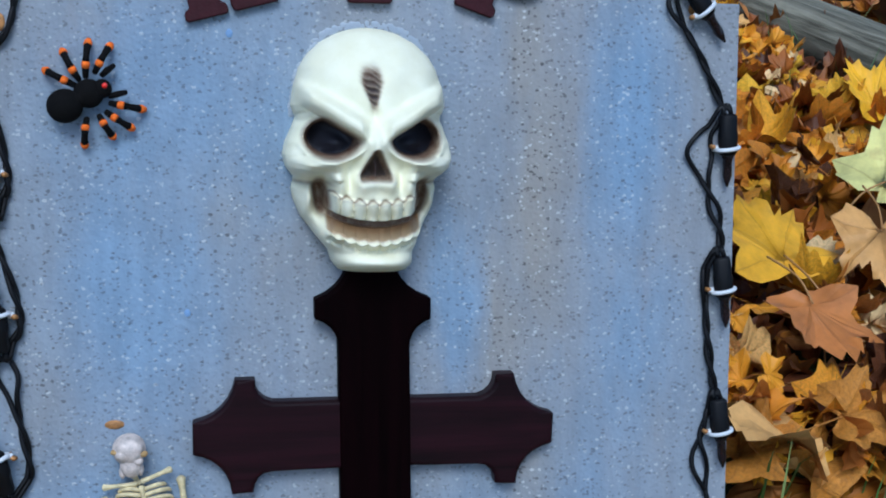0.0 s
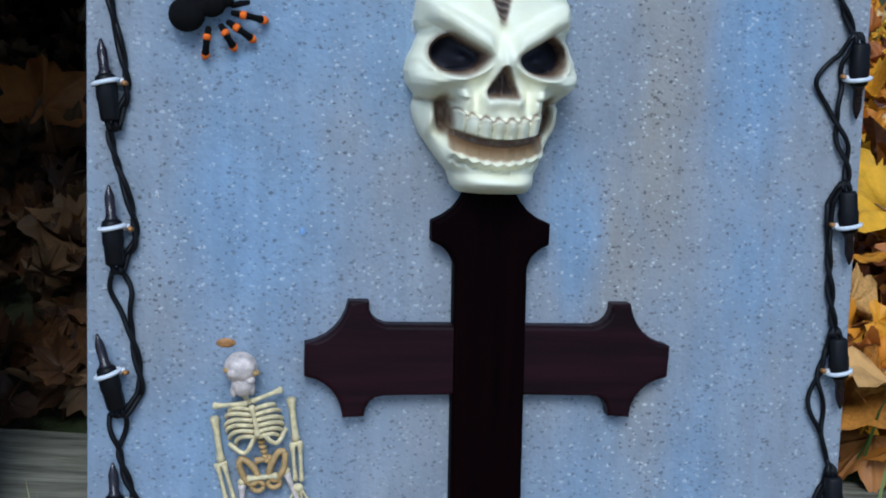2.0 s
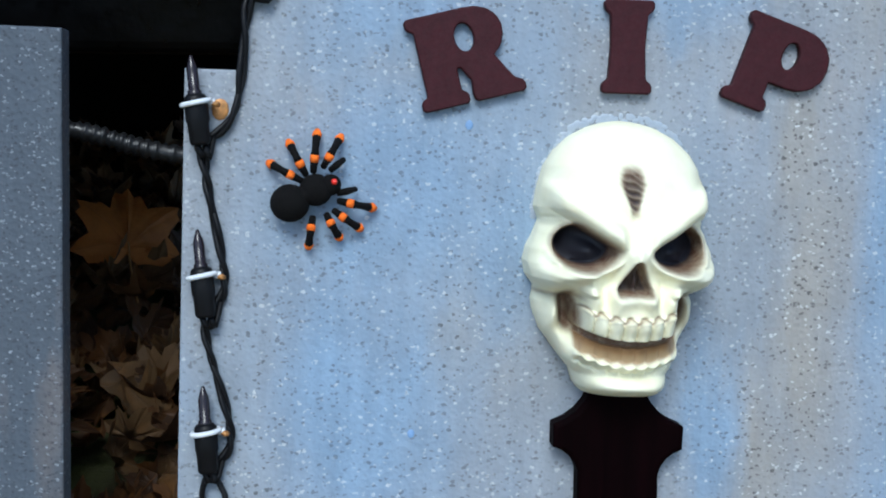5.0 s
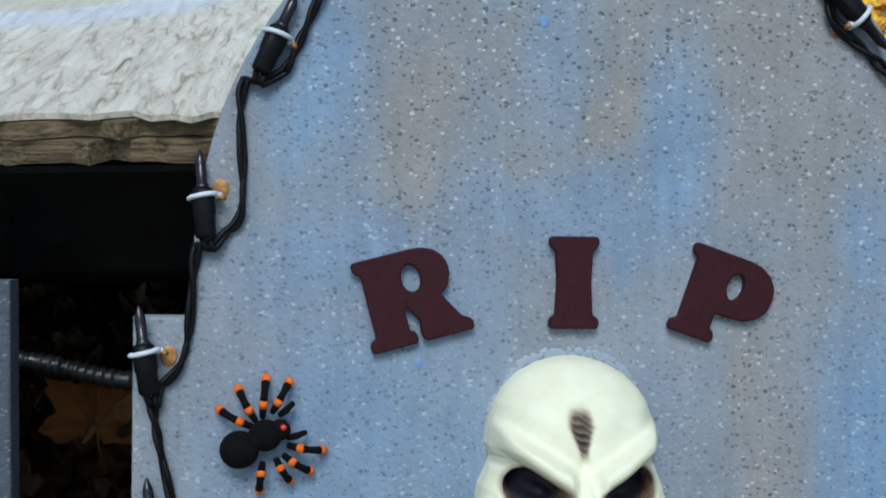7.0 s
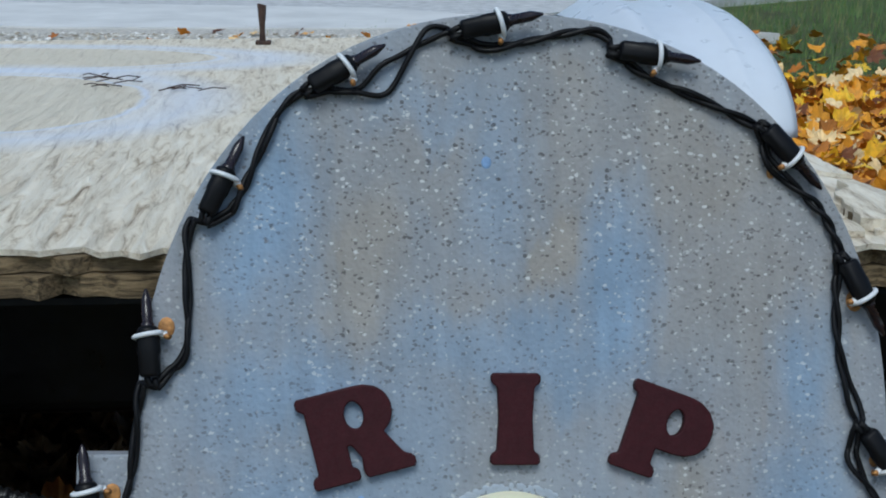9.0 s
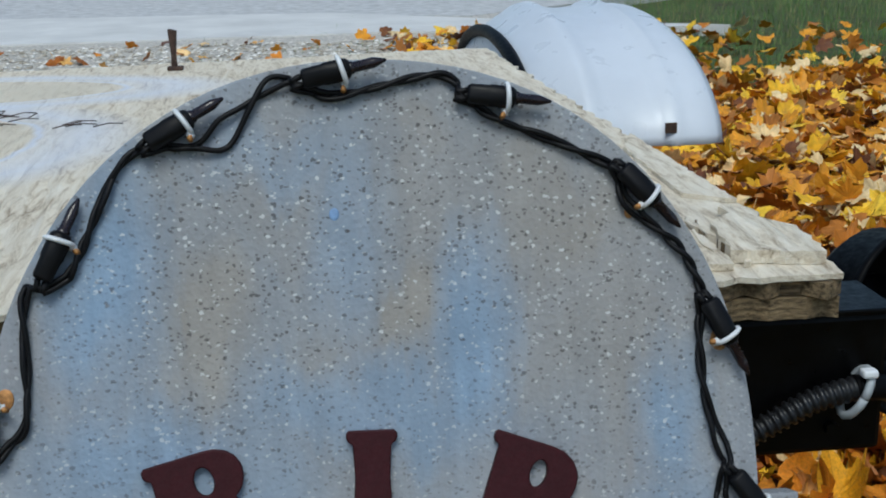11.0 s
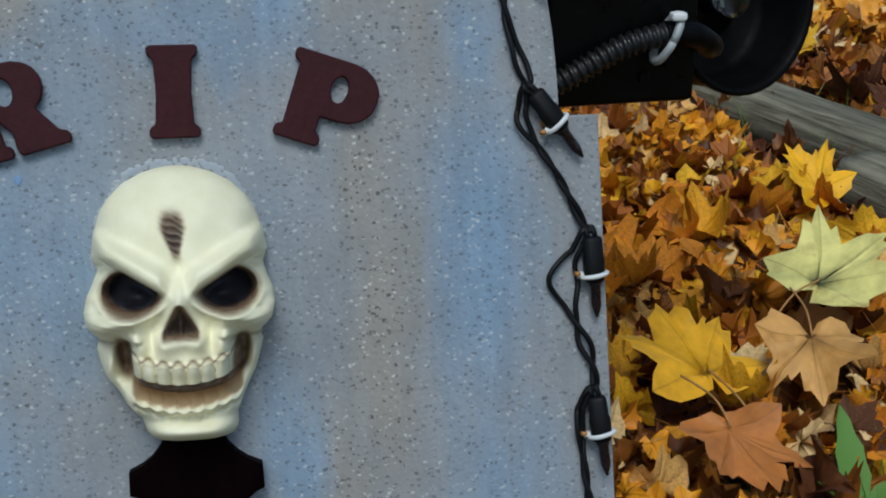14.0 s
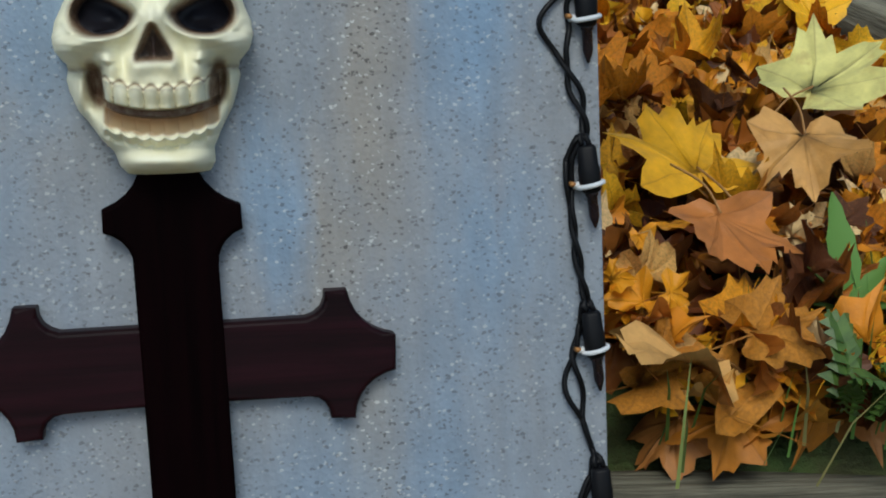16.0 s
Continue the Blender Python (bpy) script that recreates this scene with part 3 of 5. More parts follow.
part("bucket", mesh_of("bucket", verts, faces, RUBBER, True), None, lamp)
part("bulb_socket", mesh_of("bulb_socket", *tube_data([(0, 0, 0.004), (0, 0, 0.024), (0, 0, 0.026)], [0.012, 0.010, 0.008], 18), STEEL, True), None, lamp)
part("bulb", mesh_of("bulb", *tube_data([(0, 0, 0.024), (0, 0, 0.030), (0, 0, 0.038), (0, 0, 0.045), (0, 0, 0.049), (0, 0, 0.0505)], [0.008, 0.010, 0.0135, 0.012, 0.007, 0.001], 20), GLASS, True), None, lamp, "clear glass bulb")
part("contact_strip", box(-0.045, 0.0, -0.006, 0.006, 0.008, 0.010, 0.0005), CHROME, lamp)


def conduit(points, r, name, label):
    """Corrugated split conduit: rings proud of a smooth core."""
    pts = bezier(points, 40)
    radii, out, run = [], [], 0.0
    for i, p in enumerate(pts):
        run += (p - pts[i - 1]).length if i else 0
        out.append(p)
        radii.append(r * (1.03 if math.sin(run / 0.0052 * 2 * math.pi) > 0 else 0.78))
    return part(name, tube(name, out, radii, CONDUIT, 12), None, trailer, label)


conduit([(0.225, 0.236, 0.335), (0.251, 0.236, 0.347), (0.283, 0.236, 0.363), (0.313, 0.238, 0.369)], 0.0076, "conduit", "ribbed black wiring conduit")
part("cable", tube("cable", bezier([(0.308, 0.238, 0.369), (0.330, 0.242, 0.366), (0.352, 0.27, 0.352), (0.366, 0.36, 0.348)]), 0.008, RUBBER, 12), None, trailer, "thick black rubber cable")
conduit([(-0.60, 0.255, 0.312), (-0.42, 0.250, 0.303), (-0.305, 0.250, 0.294), (-0.234, 0.250, 0.277), (-0.12, 0.26, 0.262)], 0.0060, "conduit", "ribbed black wiring conduit")
part("zip_tie", tube("zip_tie", [(0.310 + 0.012 * math.sin(q) * 0.6, 0.238 - 0.012 * math.cos(q), 0.366 + 0.014 * math.sin(q)) for q in [k * 0.35 for k in range(19)]], 0.0027, ZIP, 8), None, trailer, "grey plastic zip tie")
part("zip_tie_head", box(0.309, 0.3185, 0.226, 0.234, 0.3785, 0.3835, 0.0015), TIE, trailer, "white zip tie head")

# the fender over the wheel
verts, faces = [], []
NU, NV = 40, 22
for i in range(NU + 1):
    t = i / NU
    ang = radians(4 + 180 * t)
    yy = 1.70 - 0.44 * math.cos(ang)
    zz = 0.30 + 0.172 * max(math.sin(ang), -0.2)
    for j in range(NV + 1):
        w = j / NV
        left, right = 0.318, 0.594
        x = left + (right - left) * w
        drop = 0.060 * max(0, (0.30 - w) / 0.30) ** 1.6 + 0.016 * max(0, (w - 0.86) / 0.14) ** 2.0
        ridge = 0.011 * math.exp(-((w - 0.30) / 0.030) ** 2) + 0.010 * math.exp(-((w - 0.74) / 0.028) ** 2) - 0.006 * math.exp(-((w - 0.52) / 0.14) ** 2)
        n_y, n_z = -math.cos(ang), math.sin(ang)
        zq = zz + n_z * (ridge - drop)
        verts.append((x, yy + n_y * (ridge - drop), zq if j else min(zq, 0.36)))
for i in range(NU):
    for j in range(NV):
        a = i * (NV + 1) + j
        faces.append((a, a + 1, a + NV + 2, a + NV + 1))
fender = part("fender", mesh_of("fender", verts, faces, FENDER, True), None, trailer, "white painted wheel fender with two pressed ridges")
sol = fender.modifiers.new("thickness", "SOLIDIFY")
sol.thickness = 0.003
edge = [Vector(verts[i * (NV + 1) + 1]) for i in range(NU + 1)]
part("rubber_trim", tube("rubber_trim", [p + Vector((-0.004, 0, 0.004)) for p in edge], 0.011, RUBBER, 10), None, fender, "black rubber edge trim")
part("reflector", box(0.503, 0.520, 1.258, 1.262, 0.330, 0.345, 0.001), RUST, fender, "small square dark sticker")
spike = thing("iron_spike", pose(-0.166, 1.235, DECK_TOP), "rusty iron spike standing in the deck", "spike")
part("shaft", mesh_of("shaft", *tube_data([(0, 0, 0), (0, 0, 0.020), (0, 0, 0.050), (0.0005, 0, 0.052)], [0.0045, 0.0035, 0.0060, 0.0060], 8), RUST), None, spike)
part("foot_plate", box(-0.009, 0.011, -0.008, 0.008, 0.0, 0.005, 0.001), RUST, spike)


# ---- the grave stone and its decorations (built in the stone's own frame) ----
def arch_outline():
    pts = [(-0.2305, 0.075), (0.2355, 0.075), (0.2310, 0.5015), (0.2085, 0.5015)]
    cx, cz, rx, rz = 0.0035, 0.515, 0.2045, 0.226
    for k in range(49):
        a = math.pi * k / 48
        c, s = math.cos(a), math.sin(a)
        pts.append((cx + rx * math.copysign(abs(c) ** 0.93, c), cz + rz * s ** 0.93))
    pts += [(-0.2025, 0.5005), (-0.2305, 0.5005)]
    return pts


stone = part("grave_stone", prism(arch_outline(), 0.018, 0.0, 0.0012, 2), STONE, None)
stone.matrix_world = BOARD
tagged(stone, "grey and blue speckled grave stone prop leaning on the trailer", "gravestone")
second = part("grave_stone", prism([(-0.86, 0.075), (-0.2865, 0.075), (-0.2925, 0.5185), (-0.86, 0.522)], 0.019, 0.001, 0.0015, 2), STONE_GREY, None)
second.matrix_world = BOARD
tagged(second, "dark grey speckled grave stone prop beside the blue one", "gravestone")

stain = part("rust_spot", mesh_of("rust_spot", *ball_data((-0.1515, 0, 0.2455), 0.0058, 0.0012, 0.0028), BRASS, True), None, None)
stain.matrix_world = BOARD
tagged(stain, "small rusty brown wire loop above the toy skeleton", "hook")

cross = thing("cross", BOARD, "dark maroon stained wooden cross with flared ends", "cross")


def curve_between(p, q, bulge, n=5):
    """Points of a shallow arc from p to q, bulging to its left by bulge."""
    p, q = Vector(p), Vector(q)
    d = q - p
    nrm = Vector((-d.y, d.x)).normalized()
    return [tuple(p.lerp(q, k / n) + nrm * bulge * 4 * (k / n) * (1 - k / n)) for k in range(n)]


up = [(-0.0158, 0.0852), (0.0275, 0.0852), (0.0232, 0.2892)]
up += curve_between((0.0232, 0.2892), (0.0363, 0.3078), 0.004) + [(0.0363, 0.3078), (0.0358, 0.3206)]
up += curve_between((0.0358, 0.3206), (0.0122, 0.3467), 0.005) + [(0.0122, 0.3467), (-0.0128, 0.3467)]
up += curve_between((-0.0128, 0.3467), (-0.034, 0.3206), 0.005) + [(-0.034, 0.3206), (-0.0338, 0.3088)]
up += curve_between((-0.0338, 0.3088), (-0.019, 0.2901), 0.004)
part("upright", prism(up, 0.0, -0.0125, 0.0026, 3), CROSS_V, cross)
for side in (-1, 1):
    cx = 0.0040
    w = 0.1100

    def q(x, z):
        return (cx + side * x, z)
    arm = [q(0.0150, 0.2167), q(0.0629, 0.2167)]
    arm += curve_between(q(0.0629, 0.2167), q(0.0742, 0.2034), 0.0035 * side, 4) + [q(0.0742, 0.2034), q(0.087, 0.2034)]
    arm += curve_between(q(0.087, 0.2034), q(w, 0.2277), 0.006 * side, 6) + [q(w, 0.2277), q(w, 0.2472)]
    arm += curve_between(q(w, 0.2472), q(0.085, 0.2727), 0.006 * side, 6) + [q(0.085, 0.2727), q(0.0732, 0.2727)]
    arm += curve_between(q(0.0732, 0.2727), q(0.0629, 0.2590), 0.0035 * side, 4) + [q(0.0629, 0.2590), q(0.0150, 0.2590)]
    part("arm", prism(arm if side > 0 else arm[::-1], 0.0, -0.0110, 0.0026, 3), CROSS_H, cross)


def letter(name, outline, hole, m, label):
    cu = bpy.data.curves.new(name, "CURVE")
    cu.dimensions, cu.fill_mode, cu.extrude, cu.bevel_depth, cu.bevel_resolution = "2D", "BOTH", 0.0018, 0.0009, 2
    for ring in (outline, hole):
        if not ring:
            continue
        s = cu.splines.new("POLY")
        s.points.add(len(ring) - 1)
        for k, (x, y) in zip(s.points, ring):
            k.co = (x, y, 0, 1)
        s.use_cyclic_u = True
    tmp = new(name + "_curve", cu)
    me = bpy.data.meshes.new_from_object(tmp.evaluated_get(bpy.context.evaluated_depsgraph_get()))
    bpy.data.objects.remove(tmp)
    me.materials.clear()
    me.materials.append(LETTER)
    ob = new(name, me)
    ob.matrix_world = BOARD @ m
    return tagged(ob, label, "letter", "letters on the stone")


def rounded(points, steps=4):
    pts = [Vector((*p, 0)) for p in points] + [Vector((*points[0], 0))]
    out = []
    for i in range(len(points)):
        a, b2 = pts[i], pts[i + 1]
        d = (b2 - a).length
        cut = min(0.02, d * 0.25) / d
        out += [a.lerp(b2, cut), a.lerp(b2, 1 - cut)]
    return [(p.x, p.y) for p in out]


def oval(cx, cy, rx, ry):
    return [(cx + rx * math.cos(k * math.pi / 12), cy + ry * math.sin(k * math.pi / 12)) for k in range(24)]


H = 0.0470
bowl = [(0.86, 0.45), (0.96, 0.53), (1.01, 0.64), (1.02, 0.75), (0.98, 0.86), (0.90, 0.94), (0.78, 0.99), (0.64, 1.0)]
g_r = [(0, 0), (0.50, 0), (0.50, 0.09), (0.43, 0.13), (0.43, 0.40), (0.50, 0.40), (0.60, 0.22), (0.58, 0.09), (0.60, 0), (1.14, 0), (1.14, 0.09), (1.04, 0.14)] + bowl + [(0, 1), (0, 0.91), (0.08, 0.87), (0.08, 0.13), (0, 0.09)]
bowl_p = [(0.66, 0.34), (0.80, 0.36), (0.92, 0.43), (1.0, 0.54), (1.02, 0.67), (1.0, 0.80), (0.92, 0.91), (0.80, 0.98), (0.66, 1.0)]
g_p = [(0, 0), (0.50, 0), (0.50, 0.09), (0.43, 0.13), (0.43, 0.34)] + bowl_p + [(0, 1), (0, 0.91), (0.08, 0.87), (0.08, 0.13), (0, 0.09)]
g_i = [(0, 0), (0.53, 0), (0.53, 0.08), (0.46, 0.13), (0.44, 0.5), (0.46, 0.87), (0.53, 0.92), (0.53, 1), (0, 1), (0, 0.92), (0.07, 0.87), (0.09, 0.5), (0.07, 0.13), (0, 0.08)]


def sized(points):
    return [(x * H, y * H) for x, y in points]


FLAT = pose(0, -0.003, 0, 90, 0, 0)
letter("letter_r", sized(rounded(g_r)), sized(oval(0.60, 0.70, 0.125, 0.175)), Matrix.Translation((-0.1065, 0, 0.4825)) @ pose(0, 0, 0, 0, -15, 0) @ FLAT, "maroon foam letter R tilted on the stone")
letter("letter_i", sized(rounded(g_i)), None, Matrix.Translation((-0.0138, 0, 0.4965)) @ FLAT, "maroon foam letter I upright on the stone")
letter("letter_p", sized(rounded(g_p)), sized(oval(0.58, 0.68, 0.115, 0.175)), Matrix.Translation((0.0500, 0, 0.4970)) @ pose(0, 0, 0, 0, 19, 0) @ FLAT, "maroon foam letter P tilted on the stone")


# ---- the skull mask ----
def step(a, b2, x):
    t = np.clip((x - a) / (b2 - a), 0, 1)
    return t * t * (3 - 2 * t)


def make_skull():
    """A shallow mask as one relief; units of millimetres round its middle, x across, z up."""
    zs_k = np.array([-71, -69.5, -65, -58, -50, -38, -28, -22, -15, -9, -2, 5, 12, 19, 26, 36, 47, 54.5, 62, 67.5, 69.8, 71])
    hw_k = np.array([9, 20, 23, 24.0, 29.0, 36.8, 40.5, 42.0, 41.0, 45.8, 47.5, 46.5, 43.5, 41.5, 43.8, 42.3, 39, 34.5, 27, 17, 9, 2])
    cx_k = np.interp(zs_k, [-71, -62, -48, -28, -5, 20, 71], [3, 2.0, -1.0, -2.4, -1, 0, -1])
    nz, nx = 300, 210
    z = np.linspace(-71, 71, nz)[:, None] * np.ones((1, nx))
    u = np.ones((nz, 1)) * np.sin(np.linspace(-1, 1, nx) * math.pi / 2)[None, :]
    hw, cx = np.interp(z, zs_k, hw_k), np.interp(z, zs_k, cx_k)
    x = cx + hw * u
    top = np.sqrt(np.clip(1 - (np.clip(z - 15, 0, 60) / 56.5) ** 2, 0, 1))
    low = 1 - 0.24 * step(-38, -71, z)
    chin = np.sqrt(np.clip(1 - (np.clip(-60 - z, 0, 11.5) / 11.2) ** 2, 0, 1))
    d = 41 * top * low * chin * np.sqrt(np.clip(1 - u ** 2, 0, 1)) ** 0.8

    def blob(px, pz, sx, sz, rot=0.0, power=2.0):
        c, s = math.cos(radians(rot)), math.sin(radians(rot))
        a, b2 = (x - px) * c + (z - pz) * s, -(x - px) * s + (z - pz) * c
        return np.exp(-((np.abs(a / sx)) ** power + (np.abs(b2 / sz)) ** power))
    wash, eyes, tan_p = np.zeros_like(d), np.zeros_like(d), np.zeros_like(d)
    for sgn in (-1, 1):
        # angry brow: a slanting overhang that cuts the top of the socket
        xs = sgn * x
        brow_line = 6.0 + 0.62 * (xs - 7.5)
        below = step(1.2, -1.2, z - brow_line)
        d += 11.5 * np.exp(-(np.abs(z - brow_line - 6.6) / 6.4) ** 2.8) * step(2, 9, xs) * step(46, 34, xs)
        oval_in = ((xs - 23.0) / 13.4) ** 2 + ((z - 8.0) / 10.6) ** 2
        d += 3.6 * np.exp(-((np.sqrt(oval_in) - 1.28) / 0.16) ** 2) * step(8, 0, z)
        socket = below * step(1.25, 0.75, oval_in)
        d -= 15 * socket
        inner = step(1.0, -1.2, z - brow_line) * step(1.0, 0.72, oval_in)
        eyes = np.maximum(eyes, inner)
        ring = step(3.4, -0.5, z - brow_line) * step(1.70, 0.92, oval_in)
        wash = np.maximum(wash, ring ** 0.7)
        d += 5.0 * blob(sgn * 21, 5, 6, 4.5)
        d -= 2.2 * np.exp(-((z - brow_line + 0.2) / 1.0) ** 2) * step(9, 14, xs) * step(40, 36, xs)
        # cheek bones and the ridge under the eye
        d += 8.5 * blob(sgn * 36, -7, 10, 6.0, sgn * 12) + 5.5 * blob(sgn * 24, -6, 12, 4.0, sgn * -18)
        d += 2.5 * blob(sgn * 44, 2, 4, 8)
        d -= 3.4 * blob(sgn * 30, -1.5, 10, 1.3, sgn * -6)
        d -= 6.0 * blob(sgn * 37, -17, 5, 4.5)
        # the cheek bone's sharp under edge, with the jaw set back behind it
        under = -16.5 + 0.010 * (xs - 34) ** 2 - 2.5 * step(26, 19, xs)
        cheek = step(under - 0.6, under + 2.2, z) * step(3, -7, z) * step(15, 22, xs)
        d += 5.5 * cheek
        behind = step(under + 0.4, under - 2.4, z) * step(-56, -36, z) * step(21.5, 26.5, xs)
        d -= 6.5 * behind
        wash = np.maximum(wash, 0.55 * np.exp(-((z - under + 1.6) / 1.5) ** 2) * step(20, 26, xs) * step(47, 40, xs))
        # a notch in the brow's outer end and a groove over the cheek
        d -= 3.5 * blob(sgn * 42, 20.5, 6, 1.3, sgn * -8)
        d -= 1.6 * blob(sgn * 30, -9.5, 9, 1.2, sgn * 10)
        d += 1.8 * blob(sgn * 10.5, -14.5, 3.2, 3.2)
        # hollow between the upper jaw and the mandible
        hollow = blob(sgn * 28.0, -25.5, 4.6, 12.5, sgn * -9, 2.6)
        d -= 17 * hollow
        wash = np.maximum(wash, step(0.25, 0.7, hollow) * 0.95)
        d += 5.0 * blob(sgn * 36.5, -32, 3.6, 18, sgn * 20) + 6.0 * blob(sgn * 26, -52, 5, 9)
        # upper jaw pillars
        d += 6.0 * blob(sgn * 19.5, -17, 4.2, 9) + 3.5 * blob(sgn * 8, -19, 4.5, 7)
        d -= 4.0 * blob(sgn * 13.5, -17, 2.6, 6)
        d -= 5.5 * blob(sgn * 44, 17, 8, 2.2)
        d -= 2.5 * blob(sgn * 40, 34, 5, 9, sgn * 15)
    width = 7.6 * np.clip((2.5 - z) / 14.5, 0, 1) - 6.0 * step(1.0, 5.0, z)
    nose_hole = step(1.2, -0.8, np.abs(x) - width) * step(-15.5, -13.0, z + 0.10 * np.abs(x))
    septum = np.exp(-(x / 1.5) ** 2) * step(-3, -9, z)
    wash = np.maximum(wash, step(3.2, -0.4, np.abs(x) - width) * step(-18, -14, z) * 0.95)
    eyes = np.maximum(eyes, 0.75 * step(-0.5, -2.0, np.abs(x) - width) * step(-14.5, -12.0, z))
    d += 4.0 * blob(0.5, -24, 25, 10, 0, 4)
    d += 8.5 * blob(0, 6, 5.5, 9) + 6.0 * blob(0, -3, 9, 10) + 3.5 * blob(0, -17, 12, 4)
    d -= 9.0 * nose_hole * (1 - 0.45 * septum)
    d -= 3.0 * blob(0, 19, 3.0, 6)
    d += 3.0 * blob(0, 44, 30, 16)
    # the scar with its stitches
    mid = 0.9 + (28 - z) * 0.05
    scar = blob(-1.6, 35.5, 5.6 * np.clip((z - 19) / 20, 0.42, 1), 11.5, 6, 3)
    stitches = 0.5 + 0.5 * np.sin(z * 1.9 + x * 0.9 + 1.2 * np.sin(x * 0.8 + z * 0.3))
    d -= 2.4 * scar * (0.5 + 0.5 * stitches)
    wash = np.maximum(wash, step(0.02, 0.6, scar) * (0.85 + 0.15 * stitches))
    eyes = np.maximum(eyes, step(0.3, 0.8, scar) * (0.45 + 0.4 * stitches * step(42, 34, z)))
    # teeth: the mouth's line bends up at the corners
    smile = 0.0085 * (x - 1.5) ** 2
    zt = z - smile - 2.6
    within = step(28.0, 25.5, np.abs(x - 1.5))
    upper = within * step(-41.0, -40.0, zt) * step(-29.0, -31.0, zt)
    cell = np.abs(np.sin((x - 1.5) / 6.8 * math.pi))
    d += upper * (5.2 * cell ** 0.5 + 1.2)
    gum = step(-28.5, -29.8 + 0.0, zt + 1.6 * (1 - cell)) * step(-32.8, -31.2, zt + 1.6 * (1 - cell)) * within
    wash = np.maximum(wash, 0.22 * gum)
    wash = np.maximum(wash, upper * 0.30 * step(0.22, 0.03, cell))
    scallop = np.exp(-((zt + 30.4 - 2.6 * (cell - 0.5)) / 0.80) ** 2) * within
    d -= 1.3 * scallop
    wash = np.maximum(wash, 0.85 * scallop)
    gap = within * step(-45.0, -43.8, zt) * step(-40.2, -41.4, zt)
    d -= 5.5 * gap
    wash = np.maximum(wash, gap)
    lower = within * step(-53.0, -51.5, zt + 0.8 * cell) * step(-43.5, -44.8, zt)
    cell2 = np.abs(np.sin((x + 0.5) / 6.4 * math.pi + math.pi / 2))
    d += lower * (1.1 * cell2 ** 0.5) - 2.4 * lower
    tan_p = np.maximum(tan_p, lower * (0.8 + 0.2 * step(-53, -45, zt)))
    wash = np.maximum(wash, 0.5 * within * step(-49, -44, zt) * step(-42, -44, zt))
    wash = np.maximum(wash, lower * 0.22 * step(0.3, 0.05, cell2))
    lip = within * np.exp(-(((zt + 53.6 + 1.6 * cell2)) / 1.5) ** 2)
    d += 3.4 * lip
    d -= 2.2 * within * np.exp(-(((zt + 57.4 + 1.2 * cell2)) / 1.3) ** 2)
    d += 8.0 * blob(2, -65, 19, 6, 0, 3) + 3.0 * blob(-13, -64, 7, 6) + 3.0 * blob(17, -64, 7, 6)
    d -= 2.0 * blob(2, -57.0, 14, 1.8)
    d += 0.5 * np.sin(x * 0.31 + z * 0.12) * np.sin(z * 0.23 - x * 0.07)
    edge = np.clip((1 - np.abs(u)) / 0.02, 0, 1) * np.clip((71 - np.abs(z)) / 1.5, 0, 1)
    d = np.maximum(d, 0.5) * edge
    verts = np.stack([x, -d, z], -1).reshape(-1, 3) / 1000
    i, j = np.meshgrid(np.arange(nz - 1), np.arange(nx - 1), indexing="ij")
    a = (i * nx + j).ravel()
    faces = np.stack([a, a + 1, a + nx + 1, a + nx], -1)
    me = mesh_of("skull_mask", verts.tolist(), faces.tolist(), SKULL, True)
    for name, data in (("wash", wash), ("eye_paint", eyes), ("tan", tan_p)):
        at = me.attributes.new(name, "FLOAT", "POINT")
        at.data.foreach_set("value", data.ravel().astype(np.float32))
    return me


skull = new("skull_mask", make_skull())
skull.matrix_world = BOARD @ pose(-0.0020, 0.0015, 0.4092, 0, 0, 0) @ Matrix.Diagonal((1.05, 1.1, 1.02, 1))
tagged(skull, "cream white plastic skull mask with brown-washed sockets and grin", "skull")


GLUE, n, l, b = material("dried_clear_glue", 0.3, spec=0.5)
b.inputs["Base Color"].default_value = (0.40, 0.45, 0.52, 1)
b.inputs["Transmission Weight"].default_value = 0.25
r2 = random.Random(21)
chunks = []
for k in range(120):
    a = radians(18 + 150 * k / 119)
    swell = 1 + r2.uniform(-0.02, 0.03)
    c0 = (-0.003 + 0.0455 * swell * math.copysign(abs(math.cos(a)) ** 0.8, math.cos(a)), 0.0004, 0.4092 + 0.0735 * swell * math.sin(a) ** 0.8)
    chunks.append(ball_data(c0, r2.uniform(0.0012, 0.0032), 0.0007, r2.uniform(0.0012, 0.0028), 6, 9))
glue = new("glue_bead", mesh_of("glue_bead", *join_data(chunks), GLUE, True))
glue.matrix_world = BOARD
tagged(glue, "clear dried glue squeezed out round the skull mask", "glue", kind="stuff")


